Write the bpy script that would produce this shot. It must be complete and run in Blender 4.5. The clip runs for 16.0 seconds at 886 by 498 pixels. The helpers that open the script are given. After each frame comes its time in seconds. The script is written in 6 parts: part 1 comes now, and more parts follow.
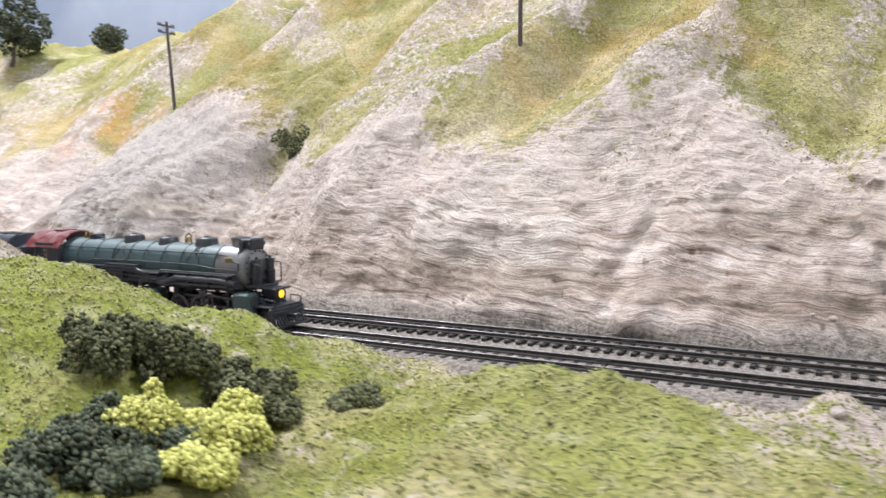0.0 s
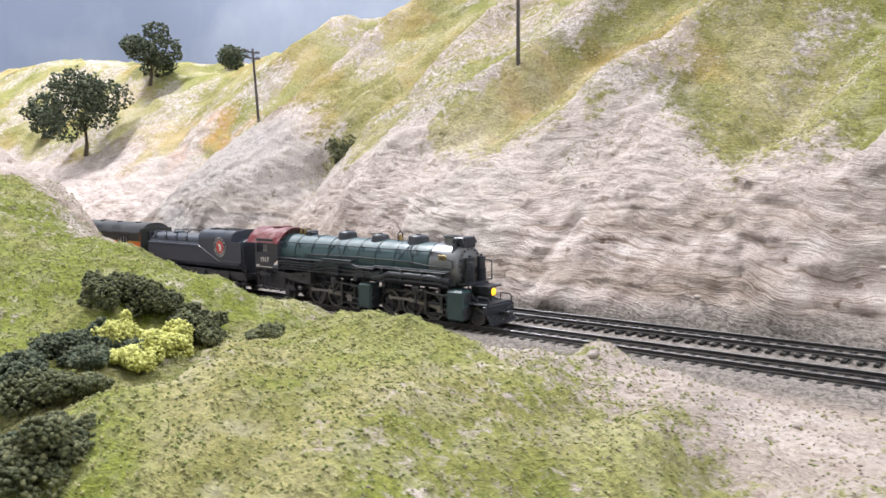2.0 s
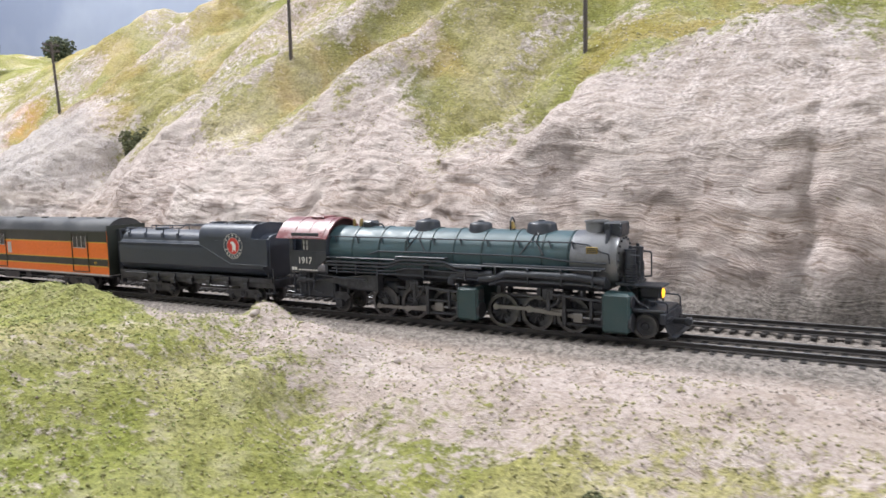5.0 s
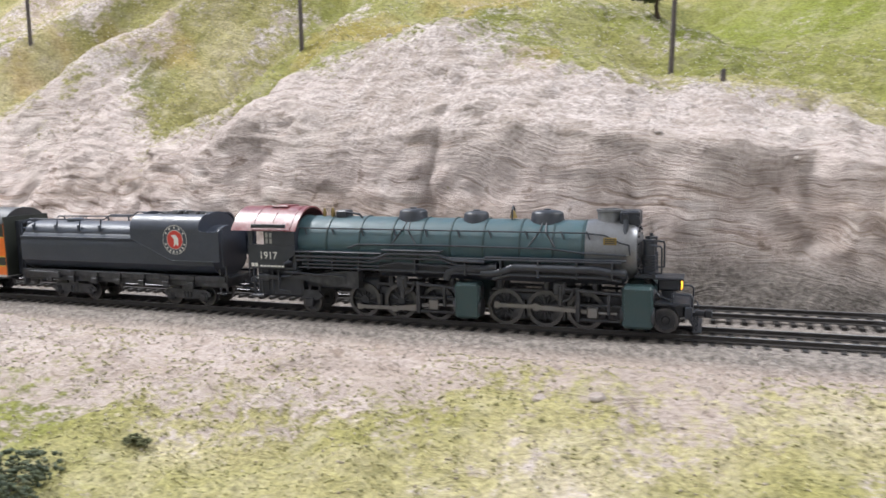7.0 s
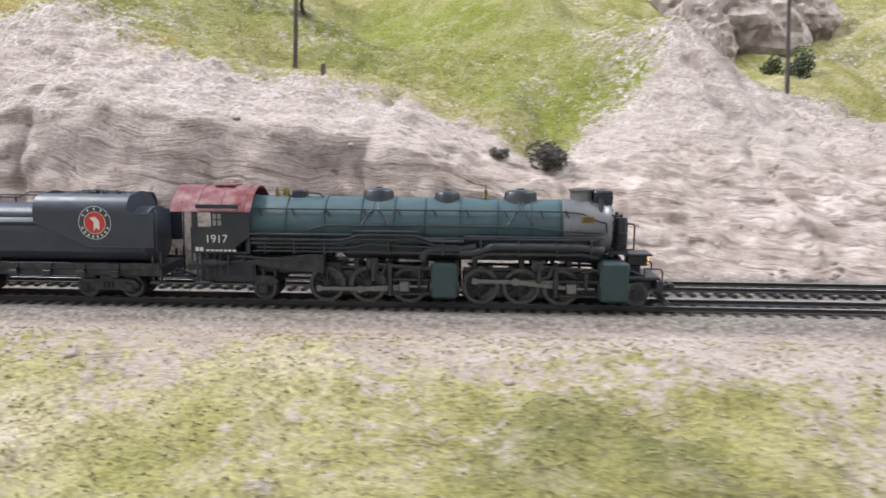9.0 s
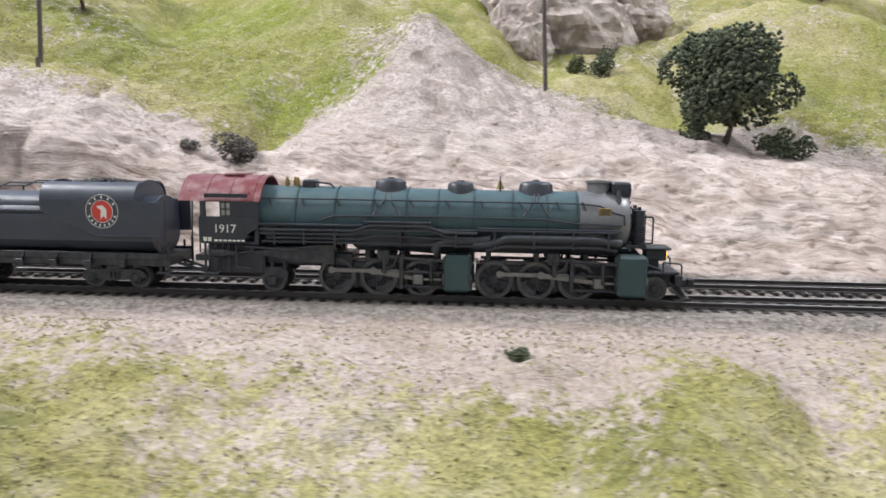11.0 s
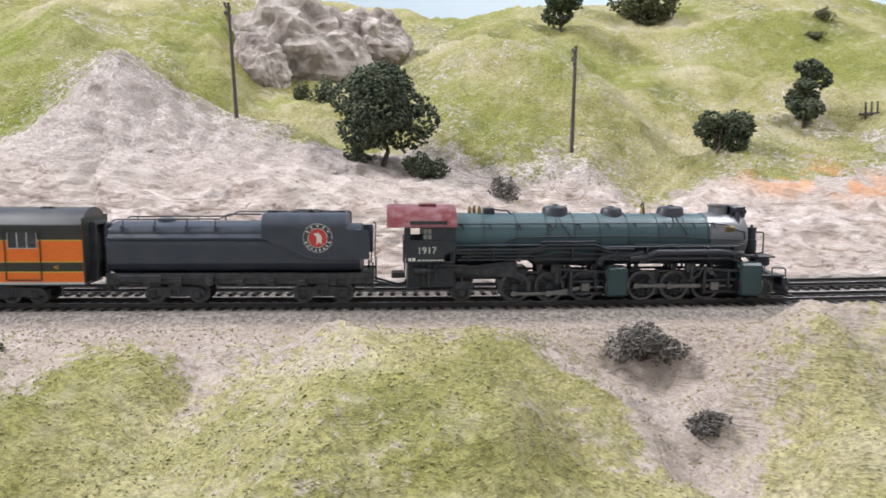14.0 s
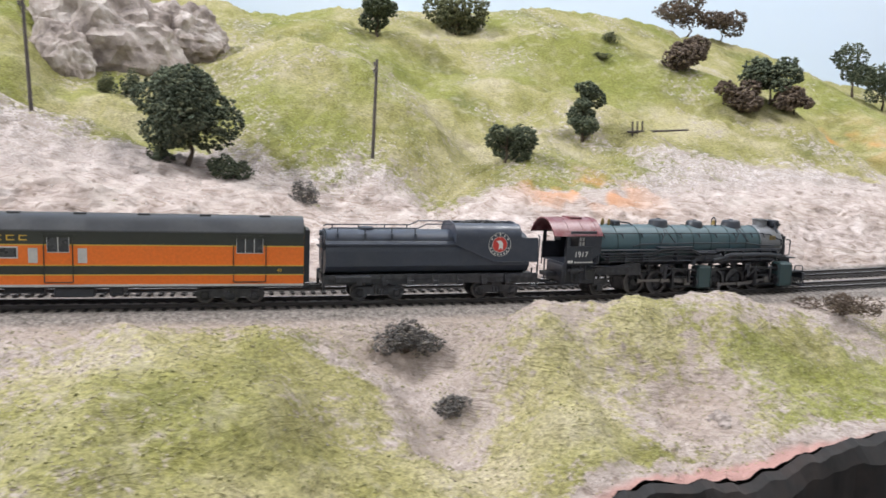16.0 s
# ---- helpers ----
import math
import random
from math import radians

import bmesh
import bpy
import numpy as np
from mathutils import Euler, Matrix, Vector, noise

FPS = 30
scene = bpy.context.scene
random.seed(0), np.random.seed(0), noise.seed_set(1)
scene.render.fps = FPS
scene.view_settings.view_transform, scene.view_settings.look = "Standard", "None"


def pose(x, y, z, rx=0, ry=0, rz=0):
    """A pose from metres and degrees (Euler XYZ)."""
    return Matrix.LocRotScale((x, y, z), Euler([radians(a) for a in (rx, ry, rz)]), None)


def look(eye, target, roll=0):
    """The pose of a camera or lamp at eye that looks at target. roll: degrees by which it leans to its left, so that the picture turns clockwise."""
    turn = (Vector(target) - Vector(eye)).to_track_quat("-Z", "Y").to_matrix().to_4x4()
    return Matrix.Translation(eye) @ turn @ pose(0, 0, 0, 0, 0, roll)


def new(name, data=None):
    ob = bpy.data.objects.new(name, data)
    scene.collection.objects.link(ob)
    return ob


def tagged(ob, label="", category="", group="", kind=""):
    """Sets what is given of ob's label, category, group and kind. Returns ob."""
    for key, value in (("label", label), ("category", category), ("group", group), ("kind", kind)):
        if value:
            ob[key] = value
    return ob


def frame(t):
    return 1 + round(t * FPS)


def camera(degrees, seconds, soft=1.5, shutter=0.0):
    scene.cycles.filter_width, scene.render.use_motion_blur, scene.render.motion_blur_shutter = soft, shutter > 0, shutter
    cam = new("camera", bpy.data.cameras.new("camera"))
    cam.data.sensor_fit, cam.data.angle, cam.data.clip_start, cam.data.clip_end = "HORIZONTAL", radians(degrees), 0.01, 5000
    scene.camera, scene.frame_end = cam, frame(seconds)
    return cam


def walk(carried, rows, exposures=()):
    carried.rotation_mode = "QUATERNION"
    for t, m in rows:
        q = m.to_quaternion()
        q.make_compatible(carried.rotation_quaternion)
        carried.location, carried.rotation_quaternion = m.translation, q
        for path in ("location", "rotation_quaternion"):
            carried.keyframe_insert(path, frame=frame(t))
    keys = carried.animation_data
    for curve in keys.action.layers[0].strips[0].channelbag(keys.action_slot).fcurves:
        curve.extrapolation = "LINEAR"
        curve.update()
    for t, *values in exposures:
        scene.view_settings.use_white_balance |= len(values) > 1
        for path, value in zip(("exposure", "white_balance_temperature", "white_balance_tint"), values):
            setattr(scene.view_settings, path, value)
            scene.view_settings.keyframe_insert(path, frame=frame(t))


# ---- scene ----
cam = camera(61.6, 16.0, soft=1.6, shutter=0.4)
PATH = [
    (0, (0.226, -0.356, 0.091), (-0.726, 1.393, -0.094), -0.6),
    (0.5, (0.289, -0.353, 0.09), (-0.859, 1.274, -0.093), -0.3),
    (1, (0.311, -0.357, 0.085), (-0.96, 1.174, -0.116), -0.5),
    (1.5, (0.356, -0.372, 0.09), (-0.916, 1.16, -0.099), -0.9),
    (2, (0.391, -0.382, 0.092), (-0.869, 1.16, -0.092), -0.8),
    (2.5, (0.413, -0.377, 0.089), (-0.824, 1.183, -0.098), -0.8),
    (3, (0.427, -0.368, 0.089), (-0.783, 1.213, -0.099), -0.9),
    (3.5, (0.438, -0.358, 0.083), (-0.73, 1.254, -0.107), -0.9),
    (4, (0.46, -0.354, 0.081), (-0.652, 1.297, -0.112), -0.9),
    (4.2, (0.47, -0.353, 0.079), (-0.619, 1.314, -0.113), -0.9),
    (6.3, (0.606, -0.364, 0.086), (-0.247, 1.429, -0.155), -1.9),
    (6.5, (0.617, -0.36, 0.084), (-0.179, 1.458, -0.16), -1.4),
    (7, (0.653, -0.354, 0.083), (-0.032, 1.508, -0.17), -1.2),
    (7.5, (0.682, -0.359, 0.083), (0.105, 1.538, -0.182), -1.0),
    (8, (0.704, -0.36, 0.086), (0.307, 1.581, -0.192), -0.3),
    (8.5, (0.721, -0.356, 0.084), (0.501, 1.611, -0.203), 0.0),
    (9, (0.781, -0.367, 0.077), (0.65, 1.609, -0.201), 0.2),
    (9.2, (0.804, -0.372, 0.082), (0.671, 1.606, -0.183), 0.6),
    (11.3, (1.038, -0.356, 0.069), (0.877, 1.62, -0.196), 0.6),
    (11.5, (1.059, -0.354, 0.073), (0.903, 1.622, -0.197), 0.7),
    (12, (1.113, -0.352, 0.067), (0.973, 1.626, -0.193), 0.3),
    (12.5, (1.162, -0.35, 0.062), (1.051, 1.631, -0.192), 0.0),
    (13, (1.186, -0.37, 0.067), (1.111, 1.613, -0.178), -0.0),
    (13.5, (1.216, -0.41, 0.078), (1.189, 1.575, -0.159), -0.1),
    (14, (1.228, -0.435, 0.083), (1.28, 1.549, -0.158), 0.1),
    (14.5, (1.234, -0.451, 0.093), (1.392, 1.528, -0.148), 0.6),
    (15, (1.238, -0.472, 0.097), (1.523, 1.493, -0.148), 1.3),
    (15.5, (1.237, -0.484, 0.098), (1.633, 1.46, -0.154), 1.9),
    (16, (1.257, -0.488, 0.101), (1.74, 1.434, -0.162), 2.3),
]
walk(cam, [(t, look(e, a, r)) for t, e, a, r in PATH])

# ---- light ----
def area_lamp(name, at, target, w, h, watts, col):
    d = bpy.data.lights.new(name, "AREA")
    d.shape, d.size, d.size_y, d.energy, d.color = "RECTANGLE", w, h, watts, col
    ob = new(name, d)
    ob.matrix_world = look(at, target)
    return ob


# unseen lamps added far along the room: key near rock cut, weaker fill opposite
for lx, watts in ((-2.2, 305.0), (3.0, 116.0)):
    area_lamp("ceiling_lamp", (lx, 0.15, 3.4), (lx * 0.2 + 0.4, 0.10, 0.0), 1.2, 0.3, watts, (0.965, 0.97, 1.0))
world = bpy.data.worlds.new("room")
world.use_nodes = True
world.node_tree.nodes["Background"].inputs[0].default_value = (0.74, 0.84, 1.0, 1)
world.node_tree.nodes["Background"].inputs[1].default_value = 0.52
scene.world = world
scene.view_settings.exposure = 0.0


# ---- materials ----
def nodes_of(name):
    m = bpy.data.materials.new(name)
    m.use_nodes = True
    nt = m.node_tree
    return m, nt, nt.nodes["Principled BSDF"]


def noise_node(nt, scale, detail=4.0, rough=0.6, vec=None, stretch=None):
    n = nt.nodes.new("ShaderNodeTexNoise")
    n.inputs["Scale"].default_value, n.inputs["Detail"].default_value = scale, detail
    n.inputs["Roughness"].default_value = rough
    if vec is None:
        vec = nt.nodes.new("ShaderNodeTexCoord").outputs["Object"]
    if stretch:
        mp = nt.nodes.new("ShaderNodeMapping")
        mp.inputs["Scale"].default_value = stretch
        nt.links.new(vec, mp.inputs["Vector"])
        vec = mp.outputs["Vector"]
    nt.links.new(vec, n.inputs["Vector"])
    return n.outputs["Fac"]


def ramp(nt, fac, *stops):
    r = nt.nodes.new("ShaderNodeValToRGB")
    els = r.color_ramp.elements
    while len(els) < len(stops):
        els.new(0.5)
    for e, (p, c) in zip(els, stops):
        e.position, e.color = p, (*c, 1) if len(c) == 3 else c
    nt.links.new(fac, r.inputs["Fac"])
    return r.outputs["Color"]


def mix(nt, fac, a, b, mode="MIX"):
    n = nt.nodes.new("ShaderNodeMix")
    n.data_type, n.blend_type = "RGBA", mode
    for sock, v in ((n.inputs["Factor"], fac), (n.inputs["A"], a), (n.inputs["B"], b)):
        if isinstance(v, bpy.types.NodeSocket):
            nt.links.new(v, sock)
        elif isinstance(v, tuple):
            sock.default_value = (*v, 1)
        else:
            sock.default_value = v
    return n.outputs["Result"]


def bump(nt, bsdf, height, strength, dist):
    b = nt.nodes.new("ShaderNodeBump")
    b.inputs["Strength"].default_value, b.inputs["Distance"].default_value = strength, dist
    nt.links.new(height, b.inputs["Height"])
    nt.links.new(b.outputs["Normal"], bsdf.inputs["Normal"])


def painted(name, col, rough=0.5, metal=0.0, dust=(0.25, 0.23, 0.2), dusty=0.25, scale=180, per_object=0.0):
    """Model paint with a thin, uneven coat of weathering."""
    m, nt, b = nodes_of(name)
    n1, n2 = noise_node(nt, scale), noise_node(nt, scale * 9)
    f = ramp(nt, n1, (0.42, (0, 0, 0)), (0.75, (dusty, dusty, dusty)))
    c = mix(nt, f, col, dust)
    c = mix(nt, 0.25, c, ramp(nt, n2, (0.3, (0.25, 0.25, 0.25)), (0.7, (1, 1, 1))), "MULTIPLY")
    if per_object:
        oi = nt.nodes.new("ShaderNodeObjectInfo").outputs["Random"]
        c = mix(nt, per_object, c, ramp(nt, oi, (0.0, (0.35, 0.35, 0.35)), (1.0, (1, 1, 1))), "MULTIPLY")
    nt.links.new(c, b.inputs["Base Color"])
    nt.links.new(ramp(nt, n1, (0.3, (rough,) * 3), (0.8, (min(1, rough + 0.3),) * 3)), b.inputs["Roughness"])
    b.inputs["Metallic"].default_value = metal
    bump(nt, b, n2, 0.12, 0.0004)
    return m


M_BLACK = painted("black_engine_paint", (0.018, 0.022, 0.032), 0.30, 0, (0.050, 0.053, 0.064), 0.5)
M_RUN = painted("weathered_running_gear", (0.026, 0.029, 0.036), 0.34, 0.25, (0.100, 0.098, 0.108), 0.7, 260)
M_CYL = painted("dark_green_cylinder_paint", (0.026, 0.060, 0.066), 0.3, 0, (0.06, 0.075, 0.075), 0.4)
M_GREEN = painted("glacier_green_paint", (0.040, 0.085, 0.100), 0.36, 0, (0.09, 0.11, 0.115), 0.35)
M_BAND = painted("dark_green_band", (0.020, 0.048, 0.054), 0.3, 0, (0.06, 0.08, 0.08), 0.35)
M_TENDER = painted("tender_black_paint", (0.032, 0.040, 0.060), 0.32, 0, (0.065, 0.072, 0.088), 0.5, 90)
# pale pink mottling is dust plus the roof's lamp glare, put into the colour
M_RED = painted("oxide_red_paint", (0.15, 0.026, 0.032), 0.26, 0, (0.34, 0.235, 0.24), 0.55)
M_GRAPH = painted("graphite_smokebox", (0.20, 0.205, 0.22), 0.27, 0.55, (0.14, 0.135, 0.135), 0.5)
M_ROD = painted("steel_rod", (0.22, 0.215, 0.215), 0.28, 0.8, (0.18, 0.17, 0.16), 0.6, 300)
M_TYRE = painted("worn_steel_tyre", (0.11, 0.11, 0.115), 0.25, 0.9, (0.05, 0.047, 0.046), 0.7, 300)
M_BRASS = painted("brass", (0.30, 0.22, 0.09), 0.3, 0.9, (0.2, 0.15, 0.08), 0.3)
M_WHITE = painted("white_lettering", (0.72, 0.72, 0.68), 0.6, 0, (0.4, 0.4, 0.38), 0.25)
M_EMRED = painted("emblem_red", (0.55, 0.04, 0.03), 0.5, 0, (0.4, 0.2, 0.18), 0.2)
M_ORANGE = painted("orange_car_paint", (0.80, 0.165, 0.012), 0.34, 0, (0.6, 0.2, 0.06), 0.15, 60)
M_OLIVE = painted("dark_green_car_paint", (0.022, 0.026, 0.022), 0.36, 0, (0.07, 0.07, 0.06), 0.25, 60)
M_GOLD = painted("gold_stripe", (0.62, 0.40, 0.05), 0.45, 0, (0.4, 0.3, 0.1), 0.2)
M_SILVER = painted("silver_trim", (0.55, 0.55, 0.56), 0.35, 0.5, (0.4, 0.4, 0.4), 0.3)
M_ROOF = painted("car_roof_paint", (0.035, 0.037, 0.042), 0.28, 0, (0.1, 0.1, 0.1), 0.3, 50)
M_COAL = painted("coal", (0.012, 0.012, 0.013), 0.35, 0, (0.03, 0.03, 0.03), 0.4, 400)
M_TIE = painted("tie_plastic", (0.022, 0.019, 0.018), 0.8, 0, (0.13, 0.12, 0.115), 0.5, 150, 0.5)
M_RAILSIDE = painted("weathered_rail", (0.05, 0.045, 0.045), 0.6, 0.4, (0.12, 0.11, 0.1), 0.5, 120)
M_RAILTOP = painted("polished_railhead", (0.34, 0.34, 0.355), 0.38, 0.9, (0.2, 0.19, 0.18), 0.5, 90)
M_POLE = painted("stained_pole_wood", (0.075, 0.062, 0.06), 0.8, 0, (0.15, 0.13, 0.12), 0.6, 200)
M_BARK = painted("bark", (0.07, 0.05, 0.035), 0.9, 0, (0.14, 0.11, 0.09), 0.5, 200)
M_GLASSW = painted("window_pane", (0.30, 0.30, 0.29), 0.15, 0, (0.45, 0.44, 0.4), 0.3, 80)
M_DARKW = painted("dark_window_pane", (0.03, 0.032, 0.036), 0.12, 0, (0.08, 0.08, 0.08), 0.3, 80)
M_FASCIA = painted("dark_fascia_board", (0.008, 0.007, 0.007), 0.75, 0, (0.07, 0.05, 0.045), 0.5, 60)
M_WALL = painted("room_wall", (0.55, 0.55, 0.54), 0.9, 0, (0.5, 0.5, 0.5), 0.2, 4)
M_LAMPLIT, nt_, b_ = nodes_of("lit_headlamp")
b_.inputs["Base Color"].default_value = (1, 0.55, 0.05, 1)
b_.inputs["Emission Color"].default_value = (1, 0.50, 0.02, 1)
b_.inputs["Emission Strength"].default_value = 1.6


def foliage(name, dark, light, tint=(0.5, 0.4, 0.2), tinted=0.15, depth=0.6):
    m, nt, b = nodes_of(name)
    g = nt.nodes.new("ShaderNodeNewGeometry").outputs["Random Per Island"]
    c = ramp(nt, g, (0.0, dark), (0.8, light), (1.0, tuple(a * (1 - tinted) + t * tinted for a, t in zip(light, tint))))
    n = noise_node(nt, 900, 2)
    c = mix(nt, depth, c, ramp(nt, n, (0.3, (0.35, 0.35, 0.35)), (0.7, (1, 1, 1))), "MULTIPLY")
    nt.links.new(c, b.inputs["Base Color"])
    b.inputs["Roughness"].default_value = 0.9
    bump(nt, b, n, 0.6, 0.0008)
    return m


F_DARK = foliage("dark_green_foliage", (0.030, 0.045, 0.025), (0.115, 0.14, 0.085))
F_MID = foliage("olive_foliage", (0.045, 0.055, 0.024), (0.15, 0.16, 0.075))
F_LIME = foliage("lime_foliage", (0.42, 0.42, 0.09), (0.74, 0.73, 0.25), (0.8, 0.74, 0.3))
F_GREY = foliage("grey_dry_foliage", (0.07, 0.065, 0.062), (0.19, 0.175, 0.165))
F_BROWN = foliage("brown_dry_foliage", (0.06, 0.042, 0.030), (0.16, 0.115, 0.085))
F_GRASS = foliage("ground_foam_grains", (0.22, 0.212, 0.090), (0.39, 0.36, 0.18), (0.54, 0.48, 0.33), 0.45, 0.3)
F_LUSH = foliage("green_foam_grains", (0.165, 0.19, 0.060), (0.27, 0.30, 0.105), (0.48, 0.43, 0.20), 0.45, 0.3)
F_TAN = foliage("tan_soil_grains", (0.20, 0.16, 0.132), (0.40, 0.345, 0.30), (0.60, 0.55, 0.50), 0.6, 0.3)
F_PALE = foliage("pale_dust_grains", (0.38, 0.335, 0.31), (0.66, 0.61, 0.58), (0.78, 0.74, 0.71), 0.6, 0.3)
F_BALLAST = foliage("grey_ballast", (0.14, 0.122, 0.112), (0.36, 0.32, 0.295), (0.72, 0.70, 0.68), 0.5, 0.3)


def terrain_material():
    m, nt, b = nodes_of("scenery_ground")

    def attr(n):
        a = nt.nodes.new("ShaderNodeAttribute")
        a.attribute_name = n
        return a.outputs["Fac"]
    big, mid, fine = noise_node(nt, 9, 5), noise_node(nt, 60, 5), noise_node(nt, 380, 4, 0.8)
    # beds dip gently along the line and waver a little
    pos = nt.nodes.new("ShaderNodeSeparateXYZ")
    nt.links.new(nt.nodes.new("ShaderNodeTexCoord").outputs["Object"], pos.inputs[0])
    dip, waver = nt.nodes.new("ShaderNodeMath"), nt.nodes.new("ShaderNodeMath")
    dip.operation = waver.operation = "MULTIPLY_ADD"
    dip.inputs[1].default_value, waver.inputs[1].default_value = 0.11, 0.045
    nt.links.new(pos.outputs["X"], dip.inputs[0])
    nt.links.new(pos.outputs["Z"], dip.inputs[2])
    nt.links.new(noise_node(nt, 11, 3, 0.55), waver.inputs[0])
    nt.links.new(dip.outputs[0], waver.inputs[2])
    bed_at = nt.nodes.new("ShaderNodeCombineXYZ")
    nt.links.new(pos.outputs["X"], bed_at.inputs["X"])
    nt.links.new(pos.outputs["Y"], bed_at.inputs["Y"])
    nt.links.new(waver.outputs[0], bed_at.inputs["Z"])
    bed_at = bed_at.outputs["Vector"]
    strata = noise_node(nt, 1.0, 5, 0.6, bed_at, (16, 16, 400))
    rock = ramp(nt, mid, (0.28, (0.33, 0.27, 0.245)), (0.5, (0.52, 0.44, 0.41)), (0.72, (0.72, 0.65, 0.625)))
    rock = mix(nt, 0.75, rock, ramp(nt, strata, (0.35, (0.5, 0.43, 0.37)), (0.43, (1, 1, 1))), "MULTIPLY")
    thin = noise_node(nt, 1.0, 4, 0.6, bed_at, (45, 45, 900))
    rock = mix(nt, 0.7, rock, ramp(nt, thin, (0.34, (0.38, 0.31, 0.26)), (0.44, (1, 1, 1))), "MULTIPLY")
    rock = mix(nt, ramp(nt, big, (0.55, (0, 0, 0)), (0.68, (0.5, 0.5, 0.5))), rock, (0.62, 0.57, 0.53))
    grey = ramp(nt, mid, (0.3, (0.20, 0.19, 0.19)), (0.65, (0.48, 0.45, 0.43)))
    rock = mix(nt, attr("greyrock"), rock, grey)
    dust = ramp(nt, fine, (0.36, (0.23, 0.195, 0.18)), (0.62, (0.67, 0.60, 0.575)))
    rock = mix(nt, attr("brown"), rock, ramp(nt, mid, (0.3, (0.22, 0.165, 0.128)), (0.7, (0.42, 0.34, 0.285))))
    rock = mix(nt, 0.22, rock, ramp(nt, fine, (0.36, (0.5, 0.47, 0.45)), (0.6, (1.05, 1.05, 1.05))), "MULTIPLY")
    # dark spots in the rock colour stand for shade inside small pits
    pit_shade = noise_node(nt, 95, 3, 0.5)
    rock = mix(nt, 0.8, rock, ramp(nt, pit_shade, (0.29, (0.42, 0.36, 0.31)), (0.36, (1, 1, 1))), "MULTIPLY")
    rock = mix(nt, attr("dust"), rock, mix(nt, ramp(nt, mid, (0.42, (0, 0, 0)), (0.66, (0.8, 0.8, 0.8))), dust, (0.25, 0.20, 0.165)))
    gr = ramp(nt, big, (0.34, (0.165, 0.165, 0.072)), (0.46, (0.275, 0.258, 0.105)), (0.58, (0.38, 0.345, 0.19)), (0.70, (0.47, 0.415, 0.31)))
    gr = mix(nt, attr("lush"), gr, (0.205, 0.23, 0.052))
    gr = mix(nt, 0.75, gr, ramp(nt, fine, (0.34, (0.30, 0.30, 0.27)), (0.62, (1.25, 1.22, 1.12))), "MULTIPLY")
    gr = mix(nt, ramp(nt, mid, (0.52, (0, 0, 0)), (0.7, (0.4, 0.4, 0.4))), gr, (0.46, 0.41, 0.32))
    # foam thins out to bare soil along an uneven edge
    cov = nt.nodes.new("ShaderNodeMath")
    cov.operation = "MULTIPLY_ADD"
    cov.inputs[1].default_value = 2.5
    nt.links.new(noise_node(nt, 130, 6, 0.8), cov.inputs[0])
    c2 = nt.nodes.new("ShaderNodeMath")
    c2.operation = "SUBTRACT"
    nt.links.new(attr("cover"), cov.inputs[2])
    nt.links.new(cov.outputs[0], c2.inputs[0])
    c2.inputs[1].default_value = 1.25
    cf = ramp(nt, c2.outputs[0], (0.35, (0, 0, 0)), (0.62, (1, 1, 1)))
    c = mix(nt, cf, rock, gr)
    c = mix(nt, attr("rust"), c, (0.62, 0.26, 0.08))
    c = mix(nt, attr("pink"), c, (0.45, 0.27, 0.24))
    bal = ramp(nt, fine, (0.38, (0.11, 0.097, 0.088)), (0.6, (0.31, 0.275, 0.25)))
    c = mix(nt, attr("bed"), c, bal)
    nt.links.new(c, b.inputs["Base Color"])
    b.inputs["Roughness"].default_value = 0.95
    b.inputs["Specular IOR Level"].default_value = 0.15
    h = mix(nt, 0.6, fine, mix(nt, 0.55, strata, thin))
    bump(nt, b, h, 1.0, 0.0038)
    return m


M_TERRAIN = terrain_material()
M_ROCK, nt_, b_ = nodes_of("outcrop_rock")
n_ = noise_node(nt_, 30, 8, 0.7)
nt_.links.new(ramp(nt_, n_, (0.32, (0.13, 0.105, 0.095)), (0.5, (0.32, 0.27, 0.245)), (0.66, (0.52, 0.47, 0.44))), b_.inputs["Base Color"])
b_.inputs["Roughness"].default_value = 0.95
bump(nt_, b_, n_, 0.8, 0.004)
M_SKY, nt_, b_ = nodes_of("painted_sky")
tc_ = nt_.nodes.new("ShaderNodeTexCoord")
sx_ = nt_.nodes.new("ShaderNodeSeparateXYZ")
nt_.links.new(tc_.outputs["Object"], sx_.inputs[0])
mr_ = nt_.nodes.new("ShaderNodeMapRange")
mr_.inputs["From Min"].default_value, mr_.inputs["From Max"].default_value = -1.5, 1.6
nt_.links.new(sx_.outputs["X"], mr_.inputs["Value"])
# left end coloured darker to offset the stronger lamp on that side
c_ = ramp(nt_, mr_.outputs["Result"], (0.0, (0.23, 0.27, 0.37)), (0.5, (0.32, 0.38, 0.50)), (1.0, (0.62, 0.72, 0.86)))
c_ = mix(nt_, ramp(nt_, noise_node(nt_, 2.2, 4, 0.5), (0.5, (0, 0, 0)), (0.75, (0.16, 0.16, 0.16))), c_, (0.7, 0.74, 0.80))
nt_.links.new(c_, b_.inputs["Base Color"])
b_.inputs["Roughness"].default_value = 0.95


